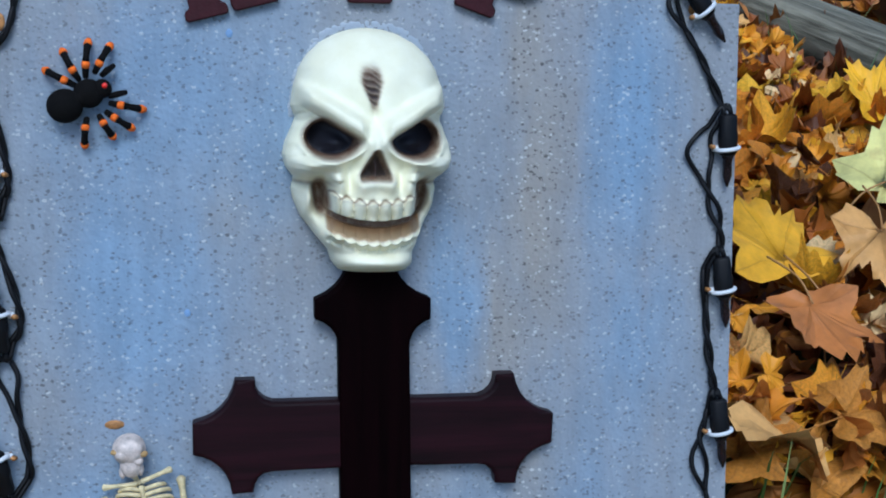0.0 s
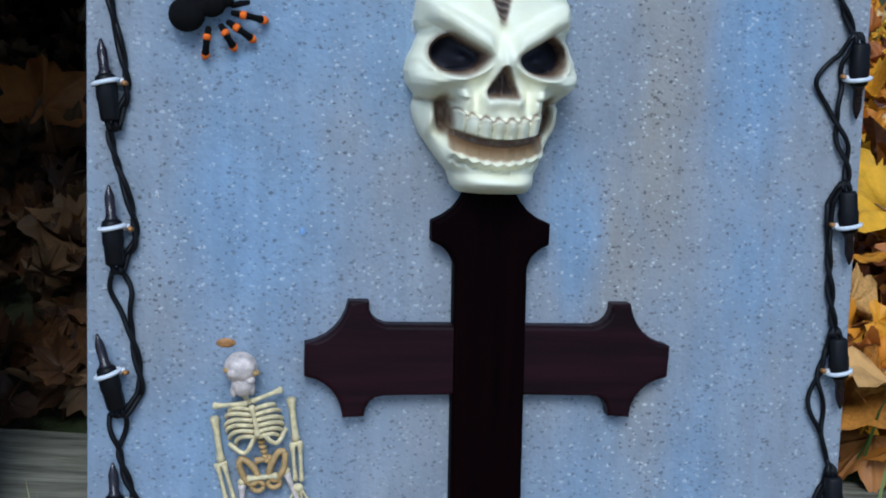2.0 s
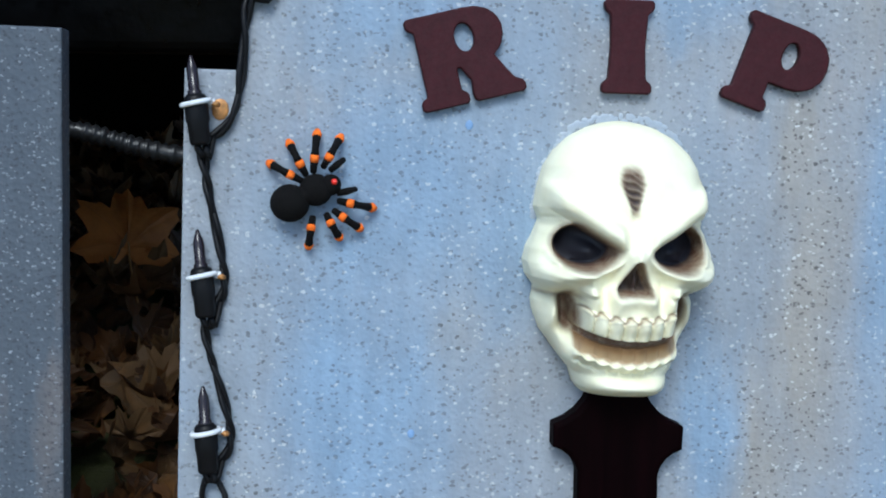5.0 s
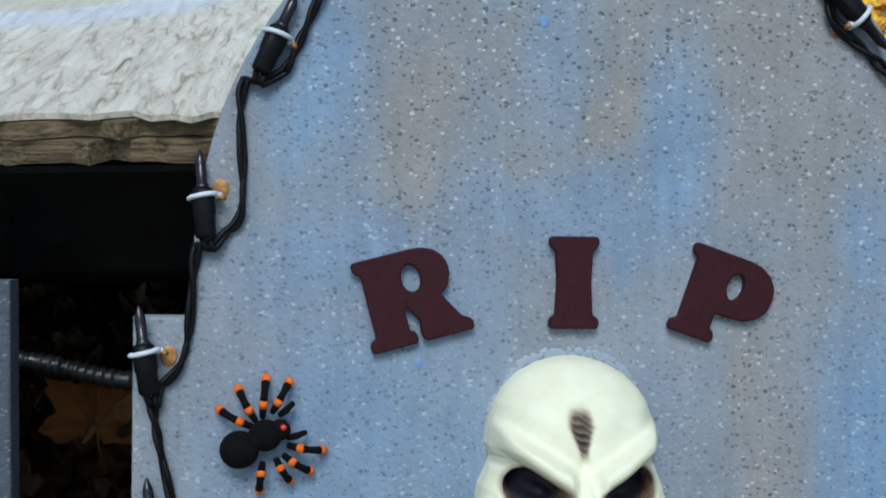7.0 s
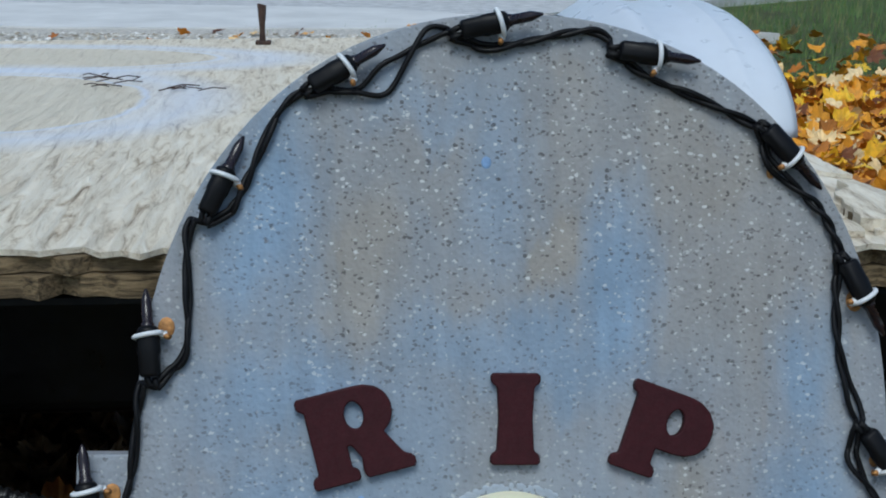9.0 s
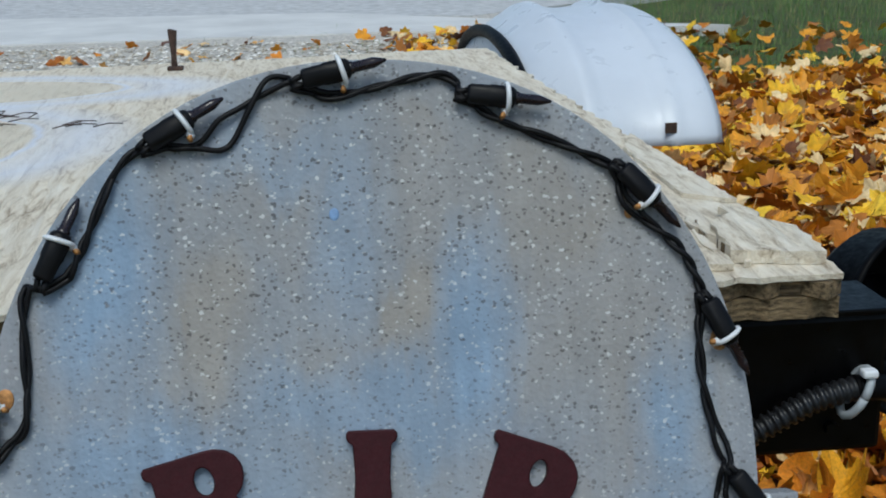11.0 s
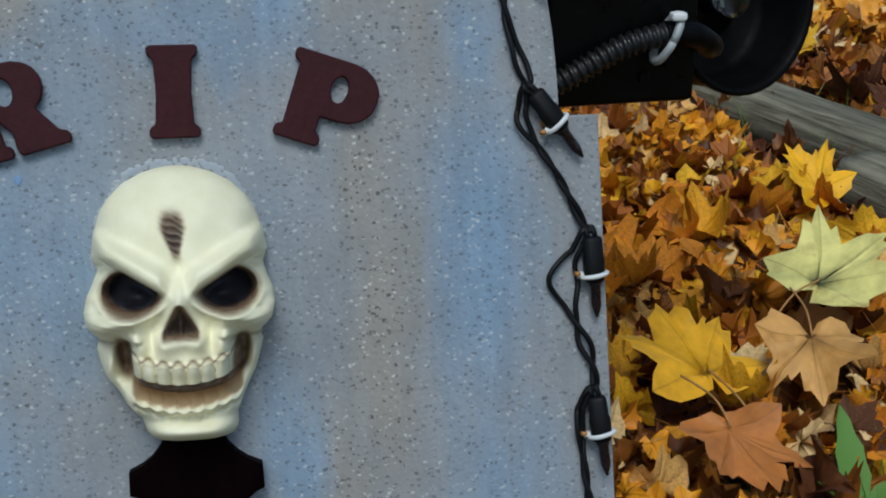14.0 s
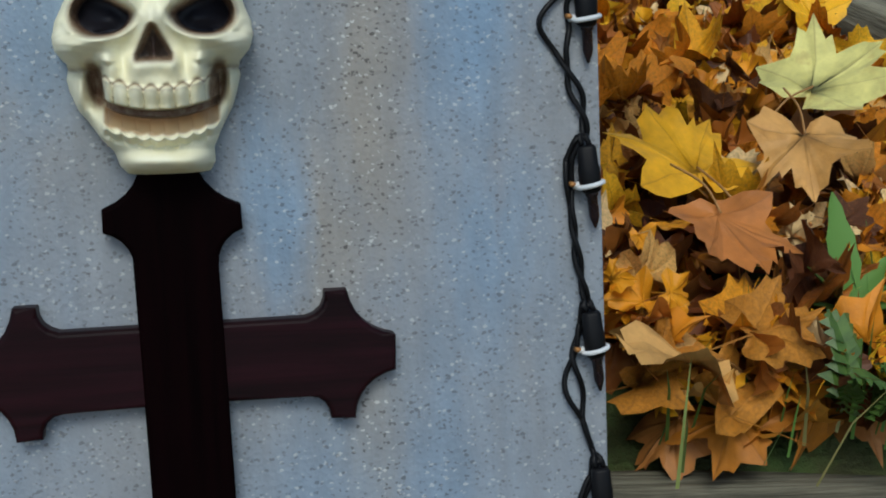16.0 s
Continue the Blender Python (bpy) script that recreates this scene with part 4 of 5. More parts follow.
# ---- the string of lights round the stone ----
LIGHTS = [((-0.2126, 0.1305), (-0.2151, 0.1746)), ((-0.2126, 0.2083), (-0.2227, 0.2487)), ((-0.2137, 0.2919), (-0.2173, 0.3350)), ((-0.2164, 0.3732), (-0.2220, 0.4182)),
          ((-0.2207, 0.4614), (-0.2264, 0.5053)), ((-0.1931, 0.5413), (-0.1973, 0.5855)), ((-0.1666, 0.6267), (-0.1485, 0.6661)), ((-0.1133, 0.6956), (-0.0769, 0.7171)),
          ((-0.0335, 0.7284), (0.0100, 0.7387)), ((0.0538, 0.7206), (0.0994, 0.7157)), ((0.1369, 0.6795), (0.1701, 0.6466)), ((0.1817, 0.6071), (0.2025, 0.5673)),
          ((0.1925, 0.5138), (0.2188, 0.4792)), ((0.2225, 0.4332), (0.2250, 0.3878)), ((0.2218, 0.3438), (0.2267, 0.2988)), ((0.2231, 0.2525), (0.2283, 0.2068)), ((0.2273, 0.1634), (0.2301, 0.1190))]
lights = thing("light_string", BOARD, "black wired string of small unlit lights tied round the stone", "string lights")


def socket_mesh():
    """A moulded socket along +z: square wire block, round barrel and lip."""
    verts, faces = [], []
    prof = [(0.0, 0.0043, 4.0), (0.0015, 0.0052, 4.0), (0.011, 0.0054, 4.0), (0.0125, 0.0060, 3.0), (0.022, 0.0060, 2.0), (0.0245, 0.0056, 2.0), (0.0260, 0.0042, 2.0)]
    sides = 16
    for h, r, p in prof:
        for k in range(sides):
            a = 2 * math.pi * k / sides
            c, s = math.cos(a), math.sin(a)
            f = (abs(c) ** p + abs(s) ** p) ** (-1 / p)
            verts.append((r * c * f, r * 0.85 * s * f, h))
    for i in range(len(prof) - 1):
        for k in range(sides):
            a, b2 = i * sides + k, i * sides + (k + 1) % sides
            faces.append((a, b2, b2 + sides, a + sides))
    faces += [tuple(range(sides - 1, -1, -1)), tuple(range((len(prof) - 1) * sides, len(prof) * sides))]
    return mesh_of("socket", verts, faces, SOCKET, True)


SOCKET_MESH = socket_mesh()
BULB_MESH = mesh_of("bulb", *tube_data([(0, 0, 0.024), (0, 0, 0.0275), (0, 0, 0.028), (0, 0, 0.0385), (0, 0, 0.0405), (0, 0, 0.0450), (0, 0, 0.0456)], [0.0036, 0.0036, 0.0029, 0.0029, 0.0024, 0.0009, 0.0004], 12), BULB_DARK, True)
TIE_MESH = mesh_of("zip_tie", *join_data([tube_data([(0.0071 * math.cos(k * math.pi / 10), 0.0064 * math.sin(k * math.pi / 10), 0.0215 + 0.0008 * math.cos(k * math.pi / 10)) for k in range(21)], 0.0014, 6),
                                       tube_data([(0.0060, 0.001, 0.0208), (0.0098, 0.001, 0.0212)], 0.0019, 4)]), TIE, True)
HOOK_MESH = mesh_of("hook", *tube_data([(0.0075, 0.006, 0.0215), (0.0085, 0.001, 0.0205), (0.0100, -0.0015, 0.0200), (0.0112, 0.0005, 0.0195)], [0.0012, 0.0013, 0.0016, 0.0013], 8), BRASS, True)
rnd = random.Random(11)
bases = []
for (bx, bz), (tx, tz) in LIGHTS:
    d = Vector((tx - bx, 0, tz - bz)).normalized()
    m = Matrix.Translation((bx, -0.0085, bz)) @ Matrix(((d.z, 0, d.x), (0, 1, 0), (-d.x, 0, d.z))).to_4x4()
    s = part("socket", SOCKET_MESH, None, lights)
    s.matrix_basis = m @ pose(0, 0, 0, rnd.uniform(-5, 3), 0, rnd.uniform(-15, 15))
    part("bulb", BULB_MESH, None, s)
    part("zip_tie", TIE_MESH, None, s, "white zip tie")
    part("hook", HOOK_MESH, None, s, "small rusty brass hook")
    bases.append((Vector((bx, -0.007, bz)), d))
first_end, last_end = (Vector((-0.206, -0.004, 0.085)), Vector((0, 0, 1))), (Vector((0.220, -0.004, 0.085)), Vector((0, 0, -1)))
chain = [first_end] + bases + [last_end]
# how each pair of wires hangs: place and swing (mm, inwards) of two bends, then place and half width of the widest gap
BENDS = [(0.30, 4, 0.70, 3), (0.12, 13, 0.60, 1.5), (0.14, 13, 0.75, 3.5), (0.22, 11.5, 0.85, -0.5), (0.20, 9.5, 0.75, 2.5), (0.28, 9.5, 0.88, -2.5),
         (0.20, 12.5, 0.85, -6), (0.12, 8.5, 0.75, -4.5), (0.35, 11.5, 0.80, -4.5), (0.20, 6.5, 0.80, -9.5), (0.20, 4.5, 0.60, 1.5), (0.20, 7, 0.65, -4),
         (0.16, 6, 0.55, 8), (0.13, 11, 0.55, 4), (0.25, 16, 0.80, 0.5), (0.10, 8.5, 0.60, 6), (0.16, 7, 0.45, 11.5), (0.30, 8, 0.70, 6)]
GAPS = [(0.5, 3), (0.88, 5), (0.82, 6), (0.5, 1.2), (0.5, 1.2), (0.5, 1.2), (0.5, 1.2), (0.6, 1.4), (0.44, 7), (0.2, 1.8), (0.5, 1.2), (0.22, 2.4), (0.82, 3.2), (0.15, 3), (0.27, 8.5), (0.2, 2), (0.5, 5), (0.4, 4)]
for i in range(len(chain) - 1):
    (p, pd), (q, qd) = chain[i], chain[i + 1]
    run = q - p
    nrm = Vector((run.z, 0, -run.x)).normalized()
    t1, o1, t2, o2 = BENDS[i]
    where, gap_w = GAPS[i]
    line = bezier([(0, 0, 0), (t1, o1 / 1000, 0), (t2, o2 / 1000, 0), (1, 0, 0)], 9)[1:-1]
    turns, phase = rnd.choice((2.0, 2.5, 3.0)), rnd.uniform(-0.6, 0.6)
    for strand in (-1, 1):
        pts = [p + nrm * strand * 0.0022, p - pd * 0.005 + nrm * (0.002 + strand * 0.0018)] if i else [p]
        for t, off, _ in line:
            if not 0.06 < t < 0.95:
                continue
            turn = 2 * math.pi * turns * t + phase
            apart = gap_w / 1000 * (math.exp(-((t - where) / 0.15) ** 2) - 0.25 * math.exp(-((t - where - 0.38) / 0.12) ** 2))
            side = off + strand * (0.0014 * math.sin(turn) * (1 - math.exp(-((t - where) / 0.2) ** 2)) + apart)
            pts.append(p.lerp(q, t) + nrm * side + Vector((0, 0.0035 + 0.0014 * strand * math.cos(turn), 0)))
        if i < len(chain) - 2:
            pts += [q - qd * 0.005 + nrm * (0.001 + strand * 0.0018), q + nrm * strand * 0.0022]
        else:
            pts.append(q)
        part("wire", tube("wire", bezier(pts, 3), 0.0016, WIRE, 7), None, lights)


for x, z, r in ((-0.1865, 0.5665, 0.0045), (-0.2120, 0.4800, 0.0045), (0.1895, 0.5860, 0.0050), (0.1415, 0.6560, 0.0025), (0.2000, 0.4975, 0.0028)):
    part("rust_stain", mesh_of("rust_stain", *ball_data((x, 0.0, z), r, 0.0006, r * 1.25, 6, 12), BRASS, True), None, lights, "orange rust stain round a hook")
for x, z, r in ((-0.0180, 0.6580, 0.0034), (-0.0830, 0.4765, 0.0026), (-0.1085, 0.3120, 0.0024)):
    drip = part("paint_spot", mesh_of("paint_spot", *ball_data((x, 0.0, z), r * 0.8, 0.0005, r, 6, 12), PAINT_SPOT, True), None, None)
    drip.matrix_world = BOARD
    tagged(drip, "small spot of light blue paint on the stone", "paint spot", "paint spots")


# ---- the toy spider ----
def toy_spider():
    def s(cx, cy, y):
        return Vector((-0.1966 + cx * 0.000102, y, 0.4795 - cy * 0.000105))
    ob = thing("toy_spider", BOARD, "black flocked toy spider with orange banded legs", "toy spider")

    def piece(name, chunks, mats, kinds):
        me = mesh_of(name, *join_data(chunks), kinds, True)
        me.polygons.foreach_set("material_index", mats)
        return part(name, me, None, ob)
    waist = tube_data([s(215, 440, -0.010), s(290, 400, -0.010), s(350, 372, -0.009)], [0.004, 0.0052, 0.005], 10)
    body = [ball_data(s(212, 440, -0.010), 0.0102, 0.0090, 0.0098, 10, 16), waist]
    piece("abdomen", body, [0] * sum(len(k[1]) for k in body), [FUR])
    head = [ball_data(s(340, 372, -0.009), 0.0086, 0.0065, 0.0084, 10, 16), ball_data(s(415, 345, -0.009), 0.0054, 0.0048, 0.0056, 8, 12)]
    piece("thorax", head, [0] * sum(len(k[1]) for k in head), [FUR])
    piece("eye", [ball_data(s(432, 328, -0.0135), 0.0016, 0.0014, 0.0016, 6, 10)], [0] * 60, [RED])
    legs = [((270, 330), (95, 245)), ((290, 300), (195, 138)), ((325, 285), (340, 82)), ((375, 260), (462, 103)),
            ((455, 422), (642, 455)), ((432, 470), (577, 562)), ((395, 490), (470, 612)), ((328, 505), (309, 662))]
    for a, b2 in legs:
        p, q = s(*a, -0.008), s(*b2, -0.0025)
        line = [p.lerp(q, t) + Vector((0, -0.006 * math.sin(math.pi * t), 0)) for t in [k / 12 for k in range(13)]]
        rad = [0.0017, 0.0018, 0.0019, 0.0022, 0.0024, 0.0022, 0.0019, 0.0018, 0.0019, 0.0020, 0.0023, 0.0025, 0.0016]
        chunks, mats = [], []
        for k0, k1, c in ((0, 3, 0), (3, 5, 1), (5, 10, 0), (10, 12, 1)):
            chunks.append(tube_data(line[k0:k1 + 1], rad[k0:k1 + 1], 8))
            mats += [c] * len(chunks[-1][1])
        piece("leg", chunks, mats, [FUR, ORANGE])
    for a, b2 in (((410, 275), (478, 218)), ((450, 385), (543, 362))):
        t2 = tube_data([s(*a, -0.008), s((a[0] + b2[0]) / 2, (a[1] + b2[1]) / 2, -0.010), s(*b2, -0.006)], [0.0016, 0.0019, 0.0014], 8)
        piece("feeler", [t2], [0] * len(t2[1]), [FUR])
    return ob


toy_spider()


# ---- the toy skeleton ----
def toy_skeleton():
    def s(cx, cy, y=-0.005):
        return Vector((-0.1693 + cx * 0.0001315, y, 0.2544 - cy * 0.0001338))
    chunks, mats = [], []

    def add(data, k=0):
        chunks.append(data)
        mats.extend([k] * len(data[1]))

    def bone(a, b2, r0, r1=None, k=0, y=-0.005, knob=True):
        r1 = r1 or r0
        p, q = s(*a, y), s(*b2, y)
        mid = (r0 + r1) / 2 * 0.72
        add(tube_data([p.lerp(q, t) for t in (0, 0.05, 0.14, 0.3, 0.7, 0.86, 0.95, 1)], [r0 * 0.6, r0 * 1.1, r0 * 0.9, mid, mid, r1 * 0.9, r1 * 1.1, r1 * 0.6], 8), k)
    # head, blurred with glue, and jaw
    add(ball_data(s(203, 160, -0.010), 0.0098, 0.0090, 0.0095, 12, 16), 1)
    add(ball_data(s(212, 232, -0.011), 0.0066, 0.0060, 0.0072, 10, 14), 1)
    add(ball_data(s(180, 175, -0.0150), 0.0050, 0.0040, 0.0036, 8, 12), 1)
    add(ball_data(s(235, 150, -0.0140), 0.0044, 0.0040, 0.0040, 8, 12), 1)
    r4 = random.Random(4)
    for k in range(16):
        a = k * 0.8
        add(ball_data(s(205 + 62 * math.cos(a) * r4.uniform(0.5, 1.05), 168 + 62 * math.sin(a) * r4.uniform(0.5, 1.05), -0.0135), r4.uniform(0.0016, 0.0034), 0.0034, r4.uniform(0.0014, 0.0030), 6, 9), 1 if k % 4 else 2)
    for cx, cy in ((172, 262), (252, 250)):
        add(ball_data(s(cx, cy, -0.010), 0.0020, 0.0030, 0.0042, 6, 9), 1)
    bone((215, 285), (245, 330), 0.0022)
    # collar bones, breast bone, ribs
    bone((82, 335), (238, 322), 0.0020, 0.0017, y=-0.008)
    bone((250, 315), (388, 258), 0.0017, 0.0020, y=-0.008)
    bone((252, 325), (284, 468), 0.0019, 0.0020, y=-0.011)
    for k in range(6):
        w = (95, 112, 118, 118, 110, 88)[k]
        top = 345 + 25 * k
        cx0 = 254 + 5 * k
        for sgn in (-1, 1):
            tilt = -20 if sgn > 0 else 14
            line = []
            for j in range(9):
                t = j / 8
                px = cx0 + sgn * (6 + w * math.sin(t * math.pi * 0.55))
                py = top + tilt * t + 46 * (1 - math.cos(t * math.pi * 0.5)) * (0.4 if k < 2 else 0.75) * (1 if k < 4 else 1.2) - 12 * math.sin(t * math.pi)
                line.append(s(px, py, -0.0105 + 0.0085 * t ** 1.5))
            add(tube_data(line, [0.0013, 0.0014, 0.0014, 0.0014, 0.0014, 0.0013, 0.0013, 0.0012, 0.0008], 7))
    # lower rib loops
    for c0, c1, c2 in (((268, 470), (225, 545), (155, 510)), ((300, 455), (365, 500), (408, 440))):
        add(tube_data(bezier([s(*c0, -0.010), s(*c1, -0.009), s(*c2, -0.005)], 6), 0.0014, 7))
    for k in range(6):
        add(ball_data(s(290 + 7 * k, 480 + 22 * k, -0.005), 0.0024, 0.0022, 0.0015, 6, 10), 2)
    # pelvis
    for ring in ([(200, 600), (215, 575), (262, 610), (285, 660), (262, 690), (225, 660), (200, 600)], [(405, 545), (375, 545), (345, 600), (335, 650), (365, 670), (400, 620), (405, 545)]):
        add(tube_data(bezier([s(*c, -0.007) for c in ring], 5), 0.0020, 8), 2)
    for cx, cy in ((285, 700), (358, 685)):
        add(tube_data([s(cx + 27 * math.cos(a), cy + 22 * math.sin(a), -0.007) for a in [k * math.pi / 8 for k in range(17)]], 0.0015, 7), 2)
    bone((270, 590), (345, 575), 0.0024, 0.0024, k=2)
    bone((235, 665), (375, 650), 0.0022, 0.0022, y=-0.008)
    add(ball_data(s(410, 635), 0.0026, 0.0026, 0.0026, 6, 10))
    add(ball_data(s(215, 685), 0.0026, 0.0026, 0.0026, 6, 10))
    # arms
    bone((88, 385), (122, 592), 0.0027, 0.0025)
    bone((105, 605), (145, 762), 0.0018, 0.0015)
    bone((133, 600), (183, 770), 0.0018, 0.0015)
    bone((425, 300), (452, 498), 0.0027, 0.0025)
    bone((436, 512), (455, 685), 0.0018, 0.0015)
    bone((470, 508), (482, 685), 0.0018, 0.0015)
    add(tube_data([s(92, 612), s(148, 598)], 0.0017, 8))
    add(tube_data([s(425, 518), s(482, 508)], 0.0017, 8))
    for cx, cy, fingers in ((182, 795, ((150, 880), (172, 892), (196, 890), (216, 868), (145, 838))), (465, 715, ((420, 795), (442, 822), (470, 832), (497, 815), (516, 775)))):
        add(ball_data(s(cx, cy), 0.0035, 0.0022, 0.0030, 6, 10))
        for f in fingers:
            bone((cx + (f[0] - cx) * 0.3, cy + 8), f, 0.0012, 0.0011)
    # legs: thigh, knee, two shin bones
    bone((215, 690), (222, 900), 0.0023, 0.0026, k=1)
    for dx in (-14, 14):
        bone((222 + dx * 0.4, 890), (230 + dx, 985), 0.0016, 0.0020)
    add(ball_data(s(228, 975, -0.008), 0.0028, 0.0026, 0.0026, 6, 10))
    bone((215, 1010), (222, 1230), 0.0025, 0.0020)
    bone((246, 1010), (252, 1230), 0.0019, 0.0018)
    bone((410, 640), (492, 835), 0.0022, 0.0022, k=1)
    bone((488, 830), (500, 930), 0.0017, 0.0017)
    bone((502, 835), (530, 930), 0.0017, 0.0017)
    add(ball_data(s(514, 915, -0.008), 0.0026, 0.0026, 0.0026, 6, 10))
    bone((520, 950), (580, 1230), 0.0026, 0.0020)
    bone((555, 965), (612, 1230), 0.0018, 0.0018, k=1)
    for cx in (235, 598):
        add(ball_data(s(cx, 1262, -0.010), 0.0040, 0.0090, 0.0030, 6, 10))
    me = mesh_of("toy_skeleton", *join_data(chunks), [BONE, BONE_PALE, BONE_BROWN], True)
    me.polygons.foreach_set("material_index", mats)
    ob = new("toy_skeleton", me)
    ob.matrix_world = BOARD
    return tagged(ob, "small yellowed plastic toy skeleton wired to the stone", "toy skeleton")


toy_skeleton()
scraps = [((-0.1585, -0.004, 0.1445), (-0.1640, -0.006, 0.1400), (-0.1745, -0.004, 0.1345), (-0.190, -0.004, 0.133))]
for line in scraps:
    twig = part("twig", tube("twig", bezier(line), [0.0016] * 13 + [0.0012] * 6, BONE_PALE, 7), None, None)
    twig.matrix_world = BOARD @ pose(0.030, 0, -0.022)
    tagged(twig, "pale dry bent twig resting on the stone", "twig")

# ---- leaves, grass, gravel ----
HALF = [(0, 1.0), (6, 0.84), (11, 0.87), (17, 0.74), (26, 0.60), (33, 0.72), (38, 0.74), (47, 0.97), (53, 0.81), (59, 0.82), (66, 0.66), (76, 0.57), (88, 0.66), (101, 0.80), (112, 0.62), (124, 0.60), (141, 0.46), (160, 0.36)]
RING = HALF + [(180, 0.16)] + [(360 - a, r) for a, r in HALF[:0:-1]]


def leaf_shape(seed, curl, fine=True):
    """Vertices and faces of a curled maple leaf about one unit across, stalk to -y."""
    r2 = random.Random(seed)
    fold, cup, twist = r2.uniform(-0.15, 0.3) * curl, r2.uniform(-0.3, 0.4) * curl, r2.uniform(-0.3, 0.3) * curl
    roll, phi, wave = r2.choice((-1, 1, 1)) * r2.uniform(0.6, 1.5) * curl, r2.uniform(0, 3.1416), r2.uniform(0, 6.28)
    verts, faces = [(0, -0.05, 0)], []
    n2 = len(RING)
    for f in ((0.4, 0.72, 1.0) if fine else (1.0,)):
        for a, r in RING:
            jag = r2.uniform(0.95, 1.06)
            x, y = math.sin(radians(a)) * r * f * 0.55 * jag, math.cos(radians(a)) * r * f * 0.55 * jag
            z = fold * abs(x) + cup * (x * x + y * y) * 1.3 + twist * x * y * 2 + r2.uniform(-0.02, 0.02) * f + 0.045 * curl * f * f * math.sin(radians(a) * 4 + wave)
            if f == 1.0 and r > 0.66:
                z += r2.uniform(-0.02, 0.035) * curl
            u, w = x * math.cos(phi) + y * math.sin(phi), y * math.cos(phi) - x * math.sin(phi)
            z += (1 - math.cos(roll * u)) / roll
            u = math.sin(roll * u) / roll
            verts.append((u * math.cos(phi) - w * math.sin(phi), u * math.sin(phi) + w * math.cos(phi), z))
    for k in range(n2):
        a, b2 = 1 + k, 1 + (k + 1) % n2
        faces.append((0, b2, a))
        if fine:
            faces += [(a, b2, b2 + n2, a + n2), (a + n2, b2 + n2, b2 + 2 * n2, a + 2 * n2)]
    k = len(verts)
    verts += [(-0.008, -0.05, 0.004), (0.008, -0.05, 0.004), (0.05 * curl, -0.5, 0.10 * curl), (0.05 * curl - 0.012, -0.5, 0.10 * curl)]
    faces.append((k, k + 1, k + 2, k + 3))
    return verts, faces


TIPS = (0, 47, 101, 259, 313)


def vein_values(fine=True):
    """1 on the ribs that run from the stalk to the lobes' tips, 0 between."""
    ring = [1.0 if a in TIPS else 0.0 for a, r in RING]
    return [0.9] + ring * (3 if fine else 1) + [1.0] * 4


def with_veins(me, values):
    me.attributes.new("vein", "FLOAT", "POINT").data.foreach_set("value", np.array(values, np.float32))
    return me


SHAPES = [leaf_shape(k, 0.8 + 0.2 * k) for k in range(8)]
ROUGH_SHAPES = [leaf_shape(40 + k, 0.45 + 0.12 * k, False) for k in range(6)]


def scatter(name, places, shapes, label, seed, mat=LEAF_MANY):
    r2 = random.Random(seed)
    arrays = [(np.array(v2), f2) for v2, f2 in shapes]
    all_v, all_f, k = [], [], 0
    for x, y, z, size, tilt in places:
        v2, f2 = r2.choice(arrays)
        rot = Euler((radians(r2.gauss(0, tilt)), radians(r2.gauss(0, tilt)), r2.uniform(0, 6.283))).to_matrix()
        all_v.append(v2 @ np.array(rot).T * size + (x, y, z))
        all_f += [tuple(i + k for i in f) for f in f2]
        k += len(v2)
    fine = shapes is not ROUGH_SHAPES
    me = with_veins(mesh_of(name, np.concatenate(all_v).tolist(), all_f, mat, True), vein_values(fine) * len(places))
    ob = new(name, me)
    return tagged(ob, label, "leaves", kind="stuff")


rnd = random.Random(5)
places = []
while len(places) < 2300:
    x, y = rnd.uniform(0.24, 1.7), rnd.uniform(0.14, 1.75)
    size = rnd.uniform(0.06, 0.115)
    if (x > 0.32 or y > 0.22) and not (0.72 < x < 1.05 and 0.35 < y < 1.4 and rnd.random() < 0.6):
        places.append((x, y, rnd.uniform(-0.035, 0.012) - 0.03 * max(0, 0.22 - y) / 0.1, size, 22))
scatter("leaf_litter", places, SHAPES, "thick lower litter of orange and brown maple leaves, darkened as shaded gaps", 1, LEAF_GAP_SHADE)
places = []
while len(places) < 9500:
    x, y = rnd.uniform(0.45, 5.2), 1.6 + 4.2 * rnd.random() ** 1.2
    edge = 1.75 + 0.25 * math.sin(y * 2.3) if y > 2.4 else 9
    if x > edge + 0.2 and rnd.random() < 0.78:
        continue
    if y > 4.1 + 0.3 * math.sin(x * 3) and rnd.random() < 0.82:
        continue
    if x < 0.72 and 1.2 < y < 2.3:
        continue
    places.append((x, y, rnd.uniform(-0.03, 0.035), rnd.uniform(0.065, 0.12), 30))
scatter("leaf_litter", places, ROUGH_SHAPES, "orange and yellow leaves spread over the lawn", 2, LEAF_FAR)
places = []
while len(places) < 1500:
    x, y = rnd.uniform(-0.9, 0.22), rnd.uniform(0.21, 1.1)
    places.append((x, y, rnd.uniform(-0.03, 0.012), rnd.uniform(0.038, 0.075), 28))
# the deck's shade is partly in these leaves' colour
scatter("leaf_litter", places, SHAPES, "dry brown leaves under the trailer with its shade darkened into their colour", 3, LEAF_DRY_SHADED)
places = [(rnd.uniform(-0.9, 1.3) if k % 3 else rnd.uniform(-2.2, 1.3), rnd.uniform(2.6, 5.6), 0.014, rnd.uniform(0.05, 0.10), 24) for k in range(150)]
scatter("leaf_litter", places, ROUGH_SHAPES, "a few yellow leaves on pale gravel", 4)


places = []
